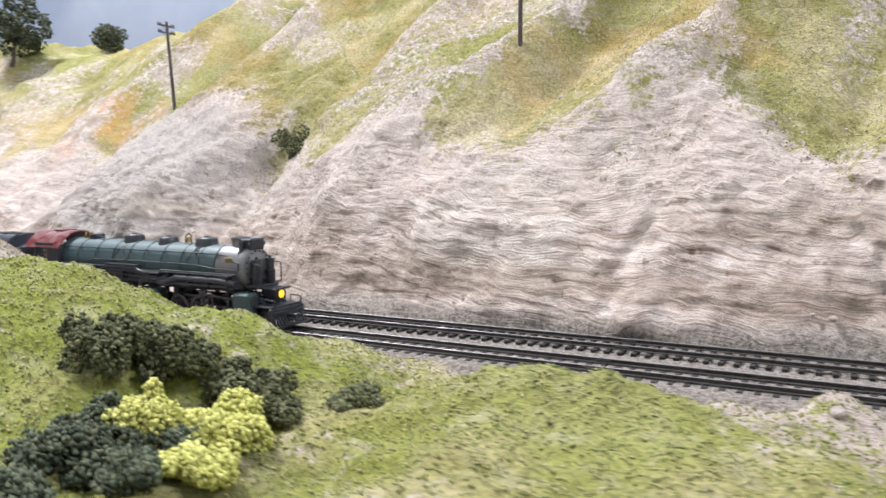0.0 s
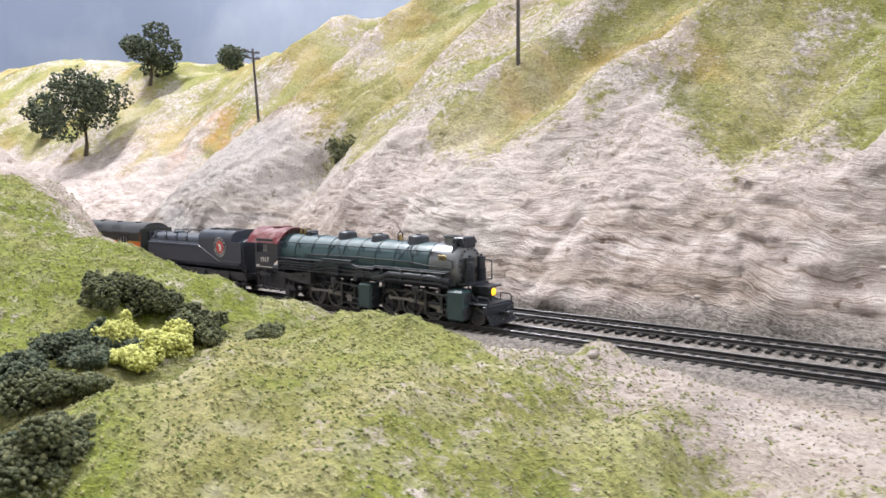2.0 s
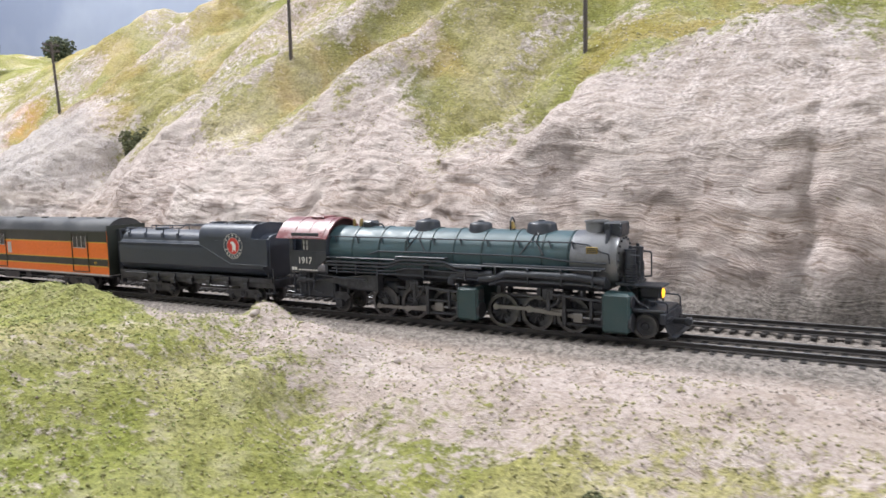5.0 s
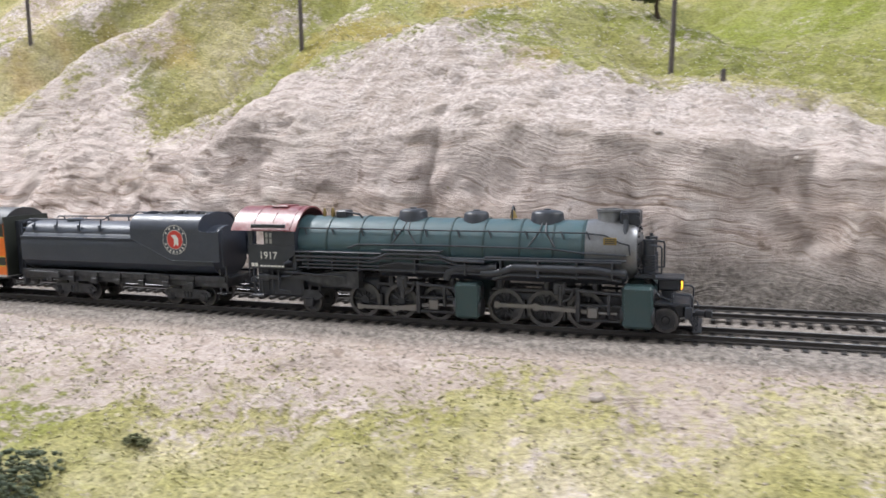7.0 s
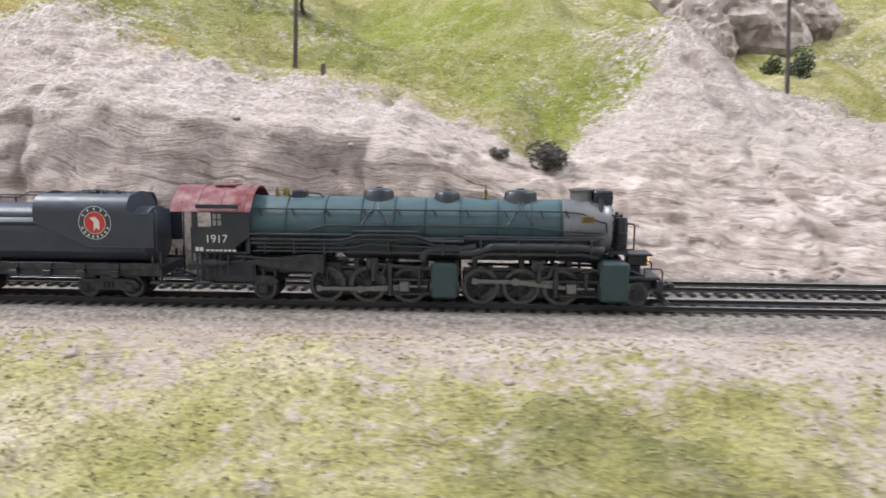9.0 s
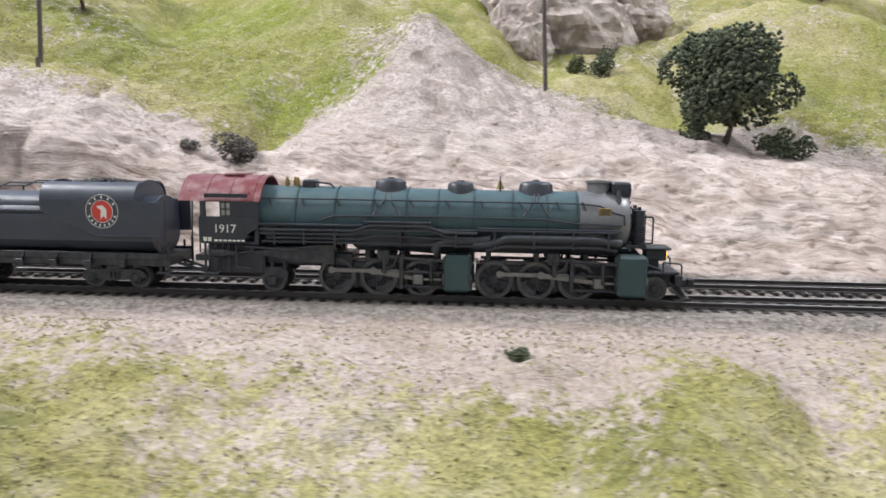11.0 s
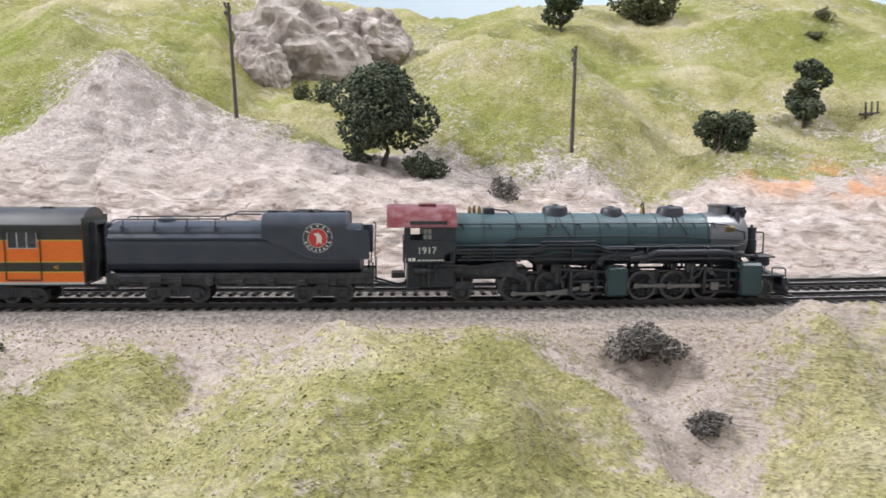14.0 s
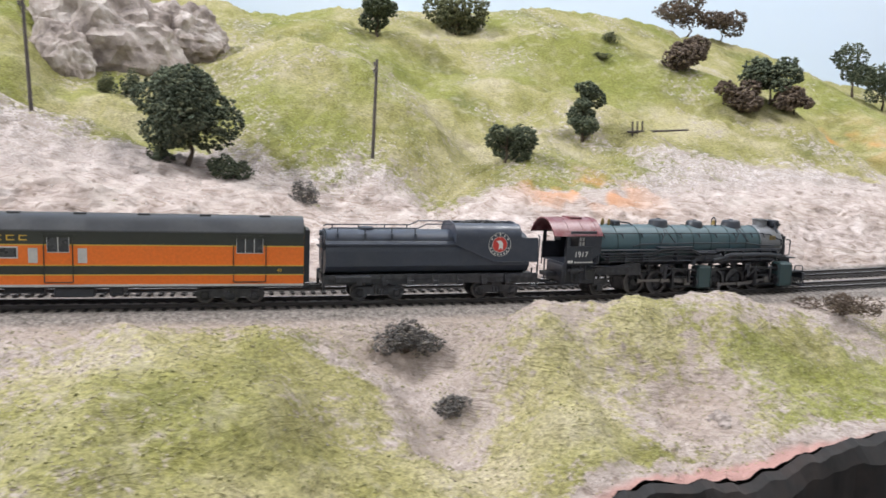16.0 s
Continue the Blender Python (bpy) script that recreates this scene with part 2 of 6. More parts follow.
# ---- mesh helpers: shapes are drawn in millimetres ----
def part(name, bm, material, parent=None, label="", smooth=False, at=(0, 0, 0)):
    me = bpy.data.meshes.new(name)
    bmesh.ops.scale(bm, vec=(0.001,) * 3, verts=bm.verts)
    bmesh.ops.recalc_face_normals(bm, faces=bm.faces)
    bm.to_mesh(me)
    bm.free()
    me.materials.append(material)
    if smooth:
        me.shade_smooth()
        try:
            me.set_sharp_from_angle(angle=radians(38))
        except AttributeError:
            pass
    ob = new(name, me)
    ob.location = [a * 0.001 for a in at]
    if parent:
        ob.parent = parent
    if label:
        ob["label"] = label
    return ob


def box(bm, x0, x1, y0, y1, z0, z1, bev=0.25):
    r = bmesh.ops.create_cube(bm, size=1, matrix=Matrix.Translation(((x0 + x1) / 2, (y0 + y1) / 2, (z0 + z1) / 2)) @ Matrix.Diagonal((x1 - x0, y1 - y0, z1 - z0, 1)))
    if bev:
        edges = list({e for v in r["verts"] for e in v.link_edges})
        bmesh.ops.bevel(bm, geom=edges, offset=min(bev, 0.4 * min(x1 - x0, y1 - y0, z1 - z0)), segments=1, affect="EDGES")
    return bm


def cyl(bm, p0, p1, r0, r1=None, seg=14, caps=True):
    p0, p1 = Vector(p0), Vector(p1)
    d = p1 - p0
    m = Matrix.Translation((p0 + p1) / 2) @ d.to_track_quat("Z", "Y").to_matrix().to_4x4()
    bmesh.ops.create_cone(bm, cap_ends=caps, segments=seg, radius1=r0, radius2=r0 if r1 is None else r1, depth=d.length, matrix=m)
    return bm


def pipe(bm, pts, r, seg=8):
    for a, b in zip(pts, pts[1:]):
        cyl(bm, a, b, r, seg=seg)
    for p in pts[1:-1]:
        bmesh.ops.create_icosphere(bm, subdivisions=1, radius=r * 1.02, matrix=Matrix.Translation(p))
    return bm


def lathe(bm, prof, seg=24, axis="x", centre=(0, 0, 0), ring=False):
    """A body of revolution: prof is (along, radius)."""
    rings = []
    for a, r in prof:
        loop = []
        for k in range(seg):
            th = 2 * math.pi * k / seg
            c, s = r * math.cos(th), r * math.sin(th)
            p = {"x": (a, c, s), "y": (c, a, s), "z": (c, s, a)}[axis]
            loop.append(bm.verts.new(Vector(p) + Vector(centre)))
        rings.append(loop)
    for A, B in zip(rings, rings[1:] + (rings[:1] if ring else [])):
        for k in range(seg):
            bm.faces.new((A[k], A[(k + 1) % seg], B[(k + 1) % seg], B[k]))
    if not ring:
        bm.faces.new(rings[0])
        bm.faces.new(rings[-1])
    return bm


def prism(bm, outline, y0, y1):
    """An outline in x, z drawn out along y."""
    A = [bm.verts.new((x, y0, z)) for x, z in outline]
    B = [bm.verts.new((x, y1, z)) for x, z in outline]
    n = len(A)
    for k in range(n):
        bm.faces.new((A[k], A[(k + 1) % n], B[(k + 1) % n], B[k]))
    bm.faces.new(A)
    bm.faces.new(B)
    return bm


def extrude_x(bm, outline, x0, x1):
    """An outline in y, z drawn out along x."""
    A = [bm.verts.new((x0, y, z)) for y, z in outline]
    B = [bm.verts.new((x1, y, z)) for y, z in outline]
    n = len(A)
    for k in range(n):
        bm.faces.new((A[k], A[(k + 1) % n], B[(k + 1) % n], B[k]))
    bm.faces.new(A)
    bm.faces.new(B)
    return bm


def BM():
    return bmesh.new()


def thing(name, label, category, group="", kind=""):
    return tagged(new(name), label, category, group, kind)


def letters(text, size, material, parent, m, name, label):
    """Flat letters, size in millimetres, standing in the plane of m."""
    cu = bpy.data.curves.new(name, "FONT")
    cu.body, cu.size, cu.extrude, cu.align_x = text, size * 0.001, 0.0001, "CENTER"
    tmp = new(name + "_outline", cu)
    bpy.context.view_layer.update()
    me = bpy.data.meshes.new_from_object(tmp.evaluated_get(bpy.context.evaluated_depsgraph_get()))
    bpy.data.objects.remove(tmp)
    me.materials.append(material)
    ob = new(name, me)
    ob.parent = parent
    ob.matrix_basis = m
    ob["label"] = label
    return ob


# ---- the lie of the land ----
def lattice(ix, iy, seed):
    h = (ix.astype(np.int64) * 374761393 + iy.astype(np.int64) * 668265263 + seed * 1442695041) & 0x7FFFFFFF
    h = ((h ^ (h >> 13)) * 1274126177) & 0x7FFFFFFF
    h = h ^ (h >> 16)
    return (h & 0xFFFF) / 65535.0


def vnoise(x, y, seed=0):
    x, y = np.asarray(x, float), np.asarray(y, float)
    ix, iy = np.floor(x), np.floor(y)
    fx, fy = x - ix, y - iy
    fx, fy = fx * fx * (3 - 2 * fx), fy * fy * (3 - 2 * fy)
    a, b = lattice(ix, iy, seed), lattice(ix + 1, iy, seed)
    c, d = lattice(ix, iy + 1, seed), lattice(ix + 1, iy + 1, seed)
    return (a * (1 - fx) + b * fx) * (1 - fy) + (c * (1 - fx) + d * fx) * fy - 0.5


def fbm(x, y, seed=0, octaves=4, gain=0.5):
    s, a = 0.0, 1.0
    for k in range(octaves):
        s = s + a * vnoise(np.asarray(x) * 2 ** k, np.asarray(y) * 2 ** k, seed + 17 * k)
        a *= gain
    return s


def track_y(x):
    """The near track's centre line: straight, then bending away."""
    return 0.15 * np.maximum(0, np.asarray(x, float) - 1.17) ** 2


# stations along the line, then the slope behind it: where it breaks and how high
XS = (-1.6, -1.25, -0.9, -0.6, -0.48, -0.36, -0.27, -0.2, -0.12, 0, 0.12, 0.24, 0.34, 0.45, 0.53, 0.62, 0.7, 0.78, 0.84, 0.93, 1.04, 1.18, 1.31, 1.38, 1.5, 1.65, 1.9, 2.4, 2.7)
Y1 = (0.12, 0.13, 0.13, 0.16, 0.13, 0.125, 0.17, 0.15, 0.115, 0.122, 0.122, 0.108, 0.112, 0.105, 0.088, 0.088, 0.09, 0.1, 0.13, 0.17, 0.16, 0.15, 0.14, 0.13, 0.13, 0.13, 0.14, 0.15, 0.15)
Z1 = (0.05, 0.05, 0.05, 0.05, 0.075, 0.08, 0.07, 0.07, 0.08, 0.082, 0.083, 0.083, 0.098, 0.105, 0.103, 0.095, 0.085, 0.062, 0.055, 0.08, 0.06, 0.045, 0.033, 0.022, 0.03, 0.04, 0.05, 0.05, 0.05)
Y2 = (0.24, 0.27, 0.26, 0.27, 0.262, 0.25, 0.25, 0.22, 0.19, 0.2, 0.205, 0.19, 0.2, 0.175, 0.165, 0.175, 0.18, 0.19, 0.2, 0.28, 0.31, 0.36, 0.25, 0.265, 0.25, 0.22, 0.24, 0.3, 0.3)
Z2 = (0.2, 0.15, 0.13, 0.12, 0.172, 0.175, 0.172, 0.15, 0.14, 0.147, 0.155, 0.128, 0.165, 0.172, 0.15, 0.126, 0.113, 0.088, 0.082, 0.145, 0.108, 0.078, 0.052, 0.054, 0.065, 0.058, 0.08, 0.11, 0.09)
Z3 = (0.41, 0.36, 0.3, 0.335, 0.345, 0.35, 0.355, 0.355, 0.36, 0.36, 0.36, 0.34, 0.31, 0.27, 0.25, 0.22, 0.215, 0.225, 0.235, 0.235, 0.155, 0.165, 0.215, 0.215, 0.165, 0.15, 0.19, 0.2, 0.17)
Z4 = (0.45, 0.39, 0.36, 0.42, 0.47, 0.51, 0.54, 0.55, 0.55, 0.55, 0.55, 0.54, 0.51, 0.48, 0.455, 0.43, 0.41, 0.395, 0.385, 0.38, 0.36, 0.34, 0.33, 0.345, 0.365, 0.375, 0.4, 0.38, 0.34)
# the ground in front of the line: height at 60, 140, 220 and 340 mm from it
FX = (-1.6, -0.5, -0.35, -0.25, -0.13, 0, 0.05, 0.09, 0.15, 0.19, 0.226, 0.26, 0.3, 0.45, 0.62, 0.95, 1.08, 1.13, 1.19, 1.24, 1.3, 1.37, 1.44, 1.5, 1.57, 1.62, 1.72, 2.4)
F1 = (0.16, 0.135, 0.093, 0.04, 0.018, 0.011, 0.004, -0.002, 0.004, 0.007, 0.01, 0.001, -0.008, -0.008, -0.008, -0.012, -0.012, -0.008, -0.006, -0.009, -0.02, -0.026, 0.004, 0.011, 0.013, -0.002, -0.024, -0.03)
F2 = (0.14, 0.12, 0.105, 0.088, 0.05, 0.032, 0.022, 0.014, 0.024, 0.02, 0.008, -0.006, -0.014, -0.026, -0.027, -0.03, -0.028, -0.024, -0.022, -0.024, -0.042, -0.056, -0.04, -0.036, -0.034, -0.036, -0.04, -0.045)
F3 = (0.12, 0.11, 0.1, 0.088, 0.056, 0.028, 0.01, 0.006, 0.021, 0.018, 0.012, 0.002, -0.012, -0.036, -0.042, -0.045, -0.045, -0.04, -0.036, -0.042, -0.055, -0.068, -0.066, -0.066, -0.066, -0.066, -0.066, -0.07)
F4 = (0.07, 0.07, 0.06, 0.05, 0.03, 0.004, -0.014, -0.018, -0.01, -0.012, -0.018, -0.026, -0.035, -0.06, -0.065, -0.067, -0.067, -0.065, -0.062, -0.066, -0.076, -0.085, -0.085, -0.085, -0.085, -0.085, -0.085, -0.085)


def station(x, xs, vs):
    """Values along the line, eased between the stations."""
    k = np.clip(np.searchsorted(xs, x) - 1, 0, len(xs) - 2)
    xs, vs = np.asarray(xs), np.asarray(vs)
    f = np.clip((x - xs[k]) / (xs[k + 1] - xs[k]), 0, 1)
    f = 0.35 * f + 0.65 * f * f * (3 - 2 * f)
    return vs[k] * (1 - f) + vs[k + 1] * f


def smooth(a, b, v):
    t = np.clip((v - a) / (b - a), 0, 1)
    return t * t * (3 - 2 * t)


def spur(x, y, a, b, h, w):
    """A rounded spur (or, below zero, a gully) h high between two points, w wide, fading towards its ends."""
    ax, ay, bx, by = *a, *b
    L2 = (bx - ax) ** 2 + (by - ay) ** 2
    t = ((x - ax) * (bx - ax) + (y - ay) * (by - ay)) / L2
    tc = np.clip(t, 0, 1)
    d2 = (x - ax - tc * (bx - ax)) ** 2 + (y - ay - tc * (by - ay)) ** 2
    return h * np.exp(-d2 / (w * w)) * (0.7 + 0.3 * np.sin(math.pi * tc))


def landforms(x, y):
    """Spurs and gullies of the hillside, bent a little so that none runs quite straight."""
    u = x + 0.030 * fbm(x * 7, y * 7, 301, 2)
    v = y + 0.030 * fbm(x * 7 + 5, y * 7, 307, 2)
    r = 0.0
    # the grassy hill above the rock cut
    r = r + spur(u, v, (-0.11, 0.15), (0.02, 0.36), 0.030, 0.028)
    r = r + spur(u, v, (0.02, 0.36), (0.10, 0.55), 0.033, 0.038)
    r = r + spur(u, v, (0.06, 0.17), (0.16, 0.32), 0.024, 0.025)
    r = r + spur(u, v, (0.16, 0.32), (0.30, 0.50), 0.030, 0.038)
    r = r + spur(u, v, (-0.24, 0.27), (-0.10, 0.56), 0.030, 0.034)
    r = r + spur(u, v, (-0.43, 0.34), (-0.30, 0.58), 0.033, 0.038)
    r = r + spur(u, v, (-0.66, 0.30), (-0.50, 0.62), 0.036, 0.048)
    r = r + spur(u, v, (-0.27, 0.20), (-0.19, 0.42), -0.027, 0.025)
    r = r + spur(u, v, (-0.02, 0.20), (0.07, 0.40), -0.027, 0.025)
    r = r + spur(u, v, (0.20, 0.17), (0.27, 0.34), -0.024, 0.025)
    r = r + spur(u, v, (-0.54, 0.20), (-0.44, 0.50), -0.039, 0.032)
    r = r + spur(u, v, (0.27, 0.15), (0.30, 0.21), -0.024, 0.019)
    # the tan peak, the hollow behind it and the second tan spur
    r = r + spur(u, v, (0.46, 0.20), (0.52, 0.36), 0.016, 0.040)
    r = r + spur(u, v, (0.60, 0.25), (0.76, 0.27), -0.018, 0.040)
    r = r + spur(u, v, (0.70, 0.36), (0.62, 0.52), -0.030, 0.050)
    r = r + spur(u, v, (0.80, 0.16), (0.83, 0.24), -0.020, 0.026)
    r = r + spur(u, v, (0.950, 0.19), (0.945, 0.27), 0.014, 0.030)
    r = r + spur(u, v, (0.935, 0.27), (0.83, 0.44), 0.022, 0.046)
    r = r + spur(u, v, (0.83, 0.44), (0.74, 0.62), 0.036, 0.055)
    r = r + spur(u, v, (1.00, 0.40), (1.14, 0.40), -0.026, 0.040)
    r = r + spur(u, v, (1.02, 0.21), (1.10, 0.17), 0.010, 0.022)
    # green downs beyond the oak
    r = r + spur(u, v, (1.26, 0.56), (1.42, 0.40), 0.020, 0.040)
    r = r + spur(u, v, (1.37, 0.25), (1.40, 0.29), 0.012, 0.020)
    r = r + spur(u, v, (1.44, 0.23), (1.56, 0.45), -0.020, 0.040)
    r = r + spur(u, v, (1.60, 0.62), (1.78, 0.45), 0.028, 0.045)
    r = r + spur(u, v, (1.86, 0.38), (1.76, 0.72), -0.030, 0.060)
    r = r + spur(u, v, (1.95, 0.70), (2.10, 0.44), 0.030, 0.060)
    r = r + spur(u, v, (1.45, 0.60), (1.62, 0.80), -0.030, 0.070)
    r = r + spur(u, v, (1.50, 0.78), (1.90, 0.80), 0.024, 0.050)
    r = r + spur(u, v, (2.20, 0.45), (2.30, 0.90), -0.040, 0.090)
    return r


def front_forms(x, y):
    """Humps and washes between the line and the layout's edge."""
    u = x + 0.020 * fbm(x * 11, y * 11, 311, 2)
    v = y + 0.020 * fbm(x * 11 + 5, y * 11, 313, 2)
    r = spur(u, v, (0.222, -0.060), (0.232, -0.062), 0.005, 0.012)
    r = r + spur(u, v, (0.09, -0.145), (0.15, -0.125), 0.006, 0.020)
    r = r + spur(u, v, (0.15, -0.122), (0.20, -0.100), 0.007, 0.018)
    r = r + spur(u, v, (0.20, -0.098), (0.224, -0.062), 0.004, 0.014)
    r = r + spur(u, v, (0.03, -0.20), (0.075, -0.12), -0.010, 0.026)
    r = r + spur(u, v, (1.335, -0.030), (1.37, -0.15), -0.016, 0.022)
    r = r + spur(u, v, (1.17, -0.070), (1.21, -0.066), 0.003, 0.016)
    r = r + spur(u, v, (1.08, -0.085), (1.05, -0.20), 0.013, 0.028)
    r = r + spur(u, v, (1.20, -0.10), (1.17, -0.22), 0.013, 0.028)
    r = r + spur(u, v, (1.13, -0.10), (1.12, -0.20), -0.011, 0.024)
    r = r + spur(u, v, (1.27, -0.06), (1.25, -0.18), 0.014, 0.026)
    r = r + spur(u, v, (1.43, -0.06), (1.42, -0.16), 0.014, 0.026)
    r = r + spur(u, v, (1.52, -0.07), (1.50, -0.13), -0.012, 0.022)
    r = r + spur(u, v, (0.30, -0.09), (0.34, -0.20), -0.010, 0.026)
    r = r + spur(u, v, (0.27, -0.07), (0.30, -0.16), 0.007, 0.018)
    r = r + spur(u, v, (0.70, -0.12), (0.95, -0.13), 0.007, 0.030)
    return r


def ground(x, y, rough=True):
    """Height of the scenery at x, y and how much of it is cliff, grass and ballast."""
    x, y = np.broadcast_arrays(np.asarray(x, float), np.asarray(y, float))
    d = y - track_y(x)
    wx = x + 0.02 * fbm(x * 9, y * 9, 3, 2)
    y1, z1, y2, z2 = (station(wx, XS, v) for v in (Y1, Z1, Y2, Z2))
    z3, z4 = station(wx, XS, Z3), station(wx, XS, Z4)
    knots = [(0.068 + 0 * x, -0.0045 + 0 * x), (y1, z1), (y2, z2), (0.5 + 0 * x, z3), (0.95 + 0 * x, z4), (1.7 + 0 * x, z4 - 0.05)]

    def profile(dd):
        zp = np.full_like(x, -0.0045)
        for (da, za), (db, zq) in zip(knots, knots[1:]):
            zp = np.where(dd >= da, za + (zq - za) * np.clip((dd - da) / (db - da), 0, 1), zp)
        return zp
    # breaks of slope are worn round
    soft = 0.014 * smooth(0.078, 0.11, d)
    zb = 0.25 * profile(d - soft) + 0.5 * profile(d) + 0.25 * profile(d + soft)
    cliff = smooth(0.066, 0.078, d) * (1 - smooth(y2 - 0.03, y2 + 0.02, d))
    e = -d
    f1, f2, f3, f4 = (station(wx, FX, v) for v in (F1, F2, F3, F4))
    kf = [(0.024, -0.0033 + 0 * x), (0.034, -0.0095 + 0 * x), (0.06, f1), (0.14, f2), (0.22, f3), (0.34, f4), (0.6, f4 - 0.05)]
    zf = np.full_like(x, -0.0033)
    for (ea, za), (eb, zb_) in zip(kf, kf[1:]):
        f = np.clip((e - ea) / (eb - ea), 0, 1)
        f = f * f * (3 - 2 * f) if ea > 0.05 else f
        zf = np.where(e >= ea, za + (zb_ - za) * f, zf)
    z = np.where(d > 0.02, zb, np.where(d < -0.02, zf, -0.0033))
    z = z + smooth(0.08, 0.13, d) * landforms(x, y) + smooth(0.034, 0.055, e) * front_forms(x, y)
    far = smooth(0.1, 0.4, d)
    if rough:
        z = z + smooth(0.07, 0.12, d) * (0.012 * fbm(x * 12, y * 12, 5, 3) + 0.0075 * fbm(x * 50, y * 50, 9, 3))
        z = z + smooth(0.036, 0.07, e) * (0.015 * fbm(x * 13, y * 13, 5, 3) + 0.0060 * fbm(x * 50, y * 50, 9, 3))
        z = z + far * 0.026 * fbm(x * 4.5, y * 4.5, 21, 2)
        # small gullies running down the slopes
        z = z - far * 0.022 * np.abs(fbm(x * 9 + y * 3, y * 2.2, 33, 2)) + far * 0.005
        z = z + 0.0026 * (smooth(0.03, 0.05, np.abs(d))) * fbm(x * 230, y * 230, 41, 2)
    return z, cliff, d


def ground_z(x, y):
    return float(ground(np.array([x]), np.array([y]))[0][0])


def edge_y(x):
    """The front edge of the layout."""
    return -0.46 + 0.280 * smooth(1.06, 1.46, np.asarray(x, float)) + 0.020 * smooth(1.46, 1.60, np.asarray(x, float))


def build_ground():
    xs = np.concatenate([np.arange(-2.6, -0.45, 0.011), np.arange(-0.45, 1.85, 0.0026), np.arange(1.85, 2.3, 0.006), np.arange(2.3, 3.6, 0.014)])
    ds = np.concatenate([np.linspace(-1, -0.45, 50, endpoint=False), np.linspace(-0.45, -0.06, 60, endpoint=False)])
    rows_f = np.linspace(0, 1, 150)                      # from the edge to the track
    rows_b = np.concatenate([np.arange(0.0, 0.068, 0.004), np.arange(0.068, 0.165, 0.00065), np.arange(0.165, 0.33, 0.0019), np.arange(0.33, 0.75, 0.006), np.arange(0.75, 1.62, 0.02)])
    X, V = [], []
    for v in rows_f[:-1]:
        ye = edge_y(xs)
        X.append(xs)
        V.append(ye + (track_y(xs) - 0.0 - ye) * v)
    for v in rows_b:
        X.append(xs)
        V.append(track_y(xs) + v)
    X, Y = np.array(X), np.array(V)
    Z, cliff, d = ground(X, Y)
    # ledges and clefts of the cliff: pushed out sideways by beds that dip slightly
    beds = fbm(X * 13 + 40, (Z + 0.10 * X + 0.012 * fbm(X * 12, Y * 3, 71, 2)) * 300, 51, 3, 0.6)
    clefts = fbm(X * 26, Z * 12, 61, 3)
    lumps = fbm(X * 9, Z * 9, 67, 3)
    low = 1 - 0.65 * smooth(0.06, 0.13, Z)
    push = cliff * (low * (0.0011 * beds - 0.0012 * np.abs(fbm(X * 17, (Z + 0.07 * X + 0.010 * fbm(X * 15, Y * 4, 73, 2)) * 330, 57, 2))) + 0.011 * clefts + 0.010 * lumps + 0.0036 * fbm(X * 42, Z * 60 + X * 6, 137, 3))
    for cx, lean, deep in ((0.487, 0.10, 0.006), (0.335, -0.25, 0.0025), (0.13, 0.35, 0.004), (0.225, -0.3, 0.005), (0.71, 0.2, 0.005), (0.955, -0.35, 0.008), (1.09, 0.3, 0.005)):
        cx = cx + lean * (Z - 0.1) + 0.012 * fbm(Z * 60, X * 2, 131, 2)
        push = push - cliff * deep * np.exp(-((X - cx) / 0.0065) ** 2) + cliff * 0.5 * deep * np.exp(-((X - cx - 0.016) / 0.010) ** 2)
    Yd = Y - push
    Zd = Z + cliff * 0.0016 * fbm(X * 90, Z * 300, 77, 2)
    ny, nx = X.shape
    me = bpy.data.meshes.new("ground")
    co = np.stack([X, Yd, Zd], -1).reshape(-1, 3)
    idx = np.arange(nx * ny).reshape(ny, nx)
    q = np.stack([idx[:-1, :-1], idx[:-1, 1:], idx[1:, 1:], idx[1:, :-1]], -1).reshape(-1, 4)
    me.vertices.add(len(co))
    me.vertices.foreach_set("co", co.ravel())
    me.loops.add(q.size)
    me.loops.foreach_set("vertex_index", q.ravel())
    me.polygons.add(len(q))
    me.polygons.foreach_set("loop_start", np.arange(0, q.size, 4))
    me.update(calc_edges=True)
    me.validate()
    e = -d
    y2 = station(X, XS, Y2)
    low = 0.055 * smooth(-0.12, 0.0, X) * (1 - smooth(0.30, 0.40, X))
    wob = 0.05 * fbm(X * 10, Y * 10, 81, 4)
    back = smooth(-0.035, 0.06, d - y2 + low + 1.4 * wob) * (0.62 - 0.16 * (1 - smooth(0.3, 0.5, X)) + 0.5 * smooth(-0.2, 0.2, fbm(X * 16, Y * 16, 87, 4)))
    bare = 0.010 * smooth(0.22, 0.36, X) - 0.012
    front = 0.95 * smooth(-0.03, 0.075 + 0.03 * smooth(0.26, 0.40, X), e - 0.055 + 0.014 * smooth(1.0, 1.1, X) - bare + 1.1 * wob) * (0.72 + 0.45 * smooth(-0.2, 0.25, fbm(X * 22, Y * 22, 83, 3)))
    rel = landforms(X, Y)
    back = back * (1 - 0.30 * smooth(0.004, 0.024, rel + 0.3 * wob) * (1 - smooth(0.35, 0.6, d)) * (X < 1.2)) + 0.25 * smooth(0.004, 0.02, -rel) * smooth(0.14, 0.2, d)
    back = back * (1 - 0.75 * np.exp(-((X - 1.86) / 0.17) ** 2 - ((Y - 0.36) / 0.09) ** 2))
    scour = np.exp(-((X - 1.50 - 0.4 * (Y + 0.13)) / 0.040) ** 2 - ((Y + 0.125) / 0.042) ** 2)
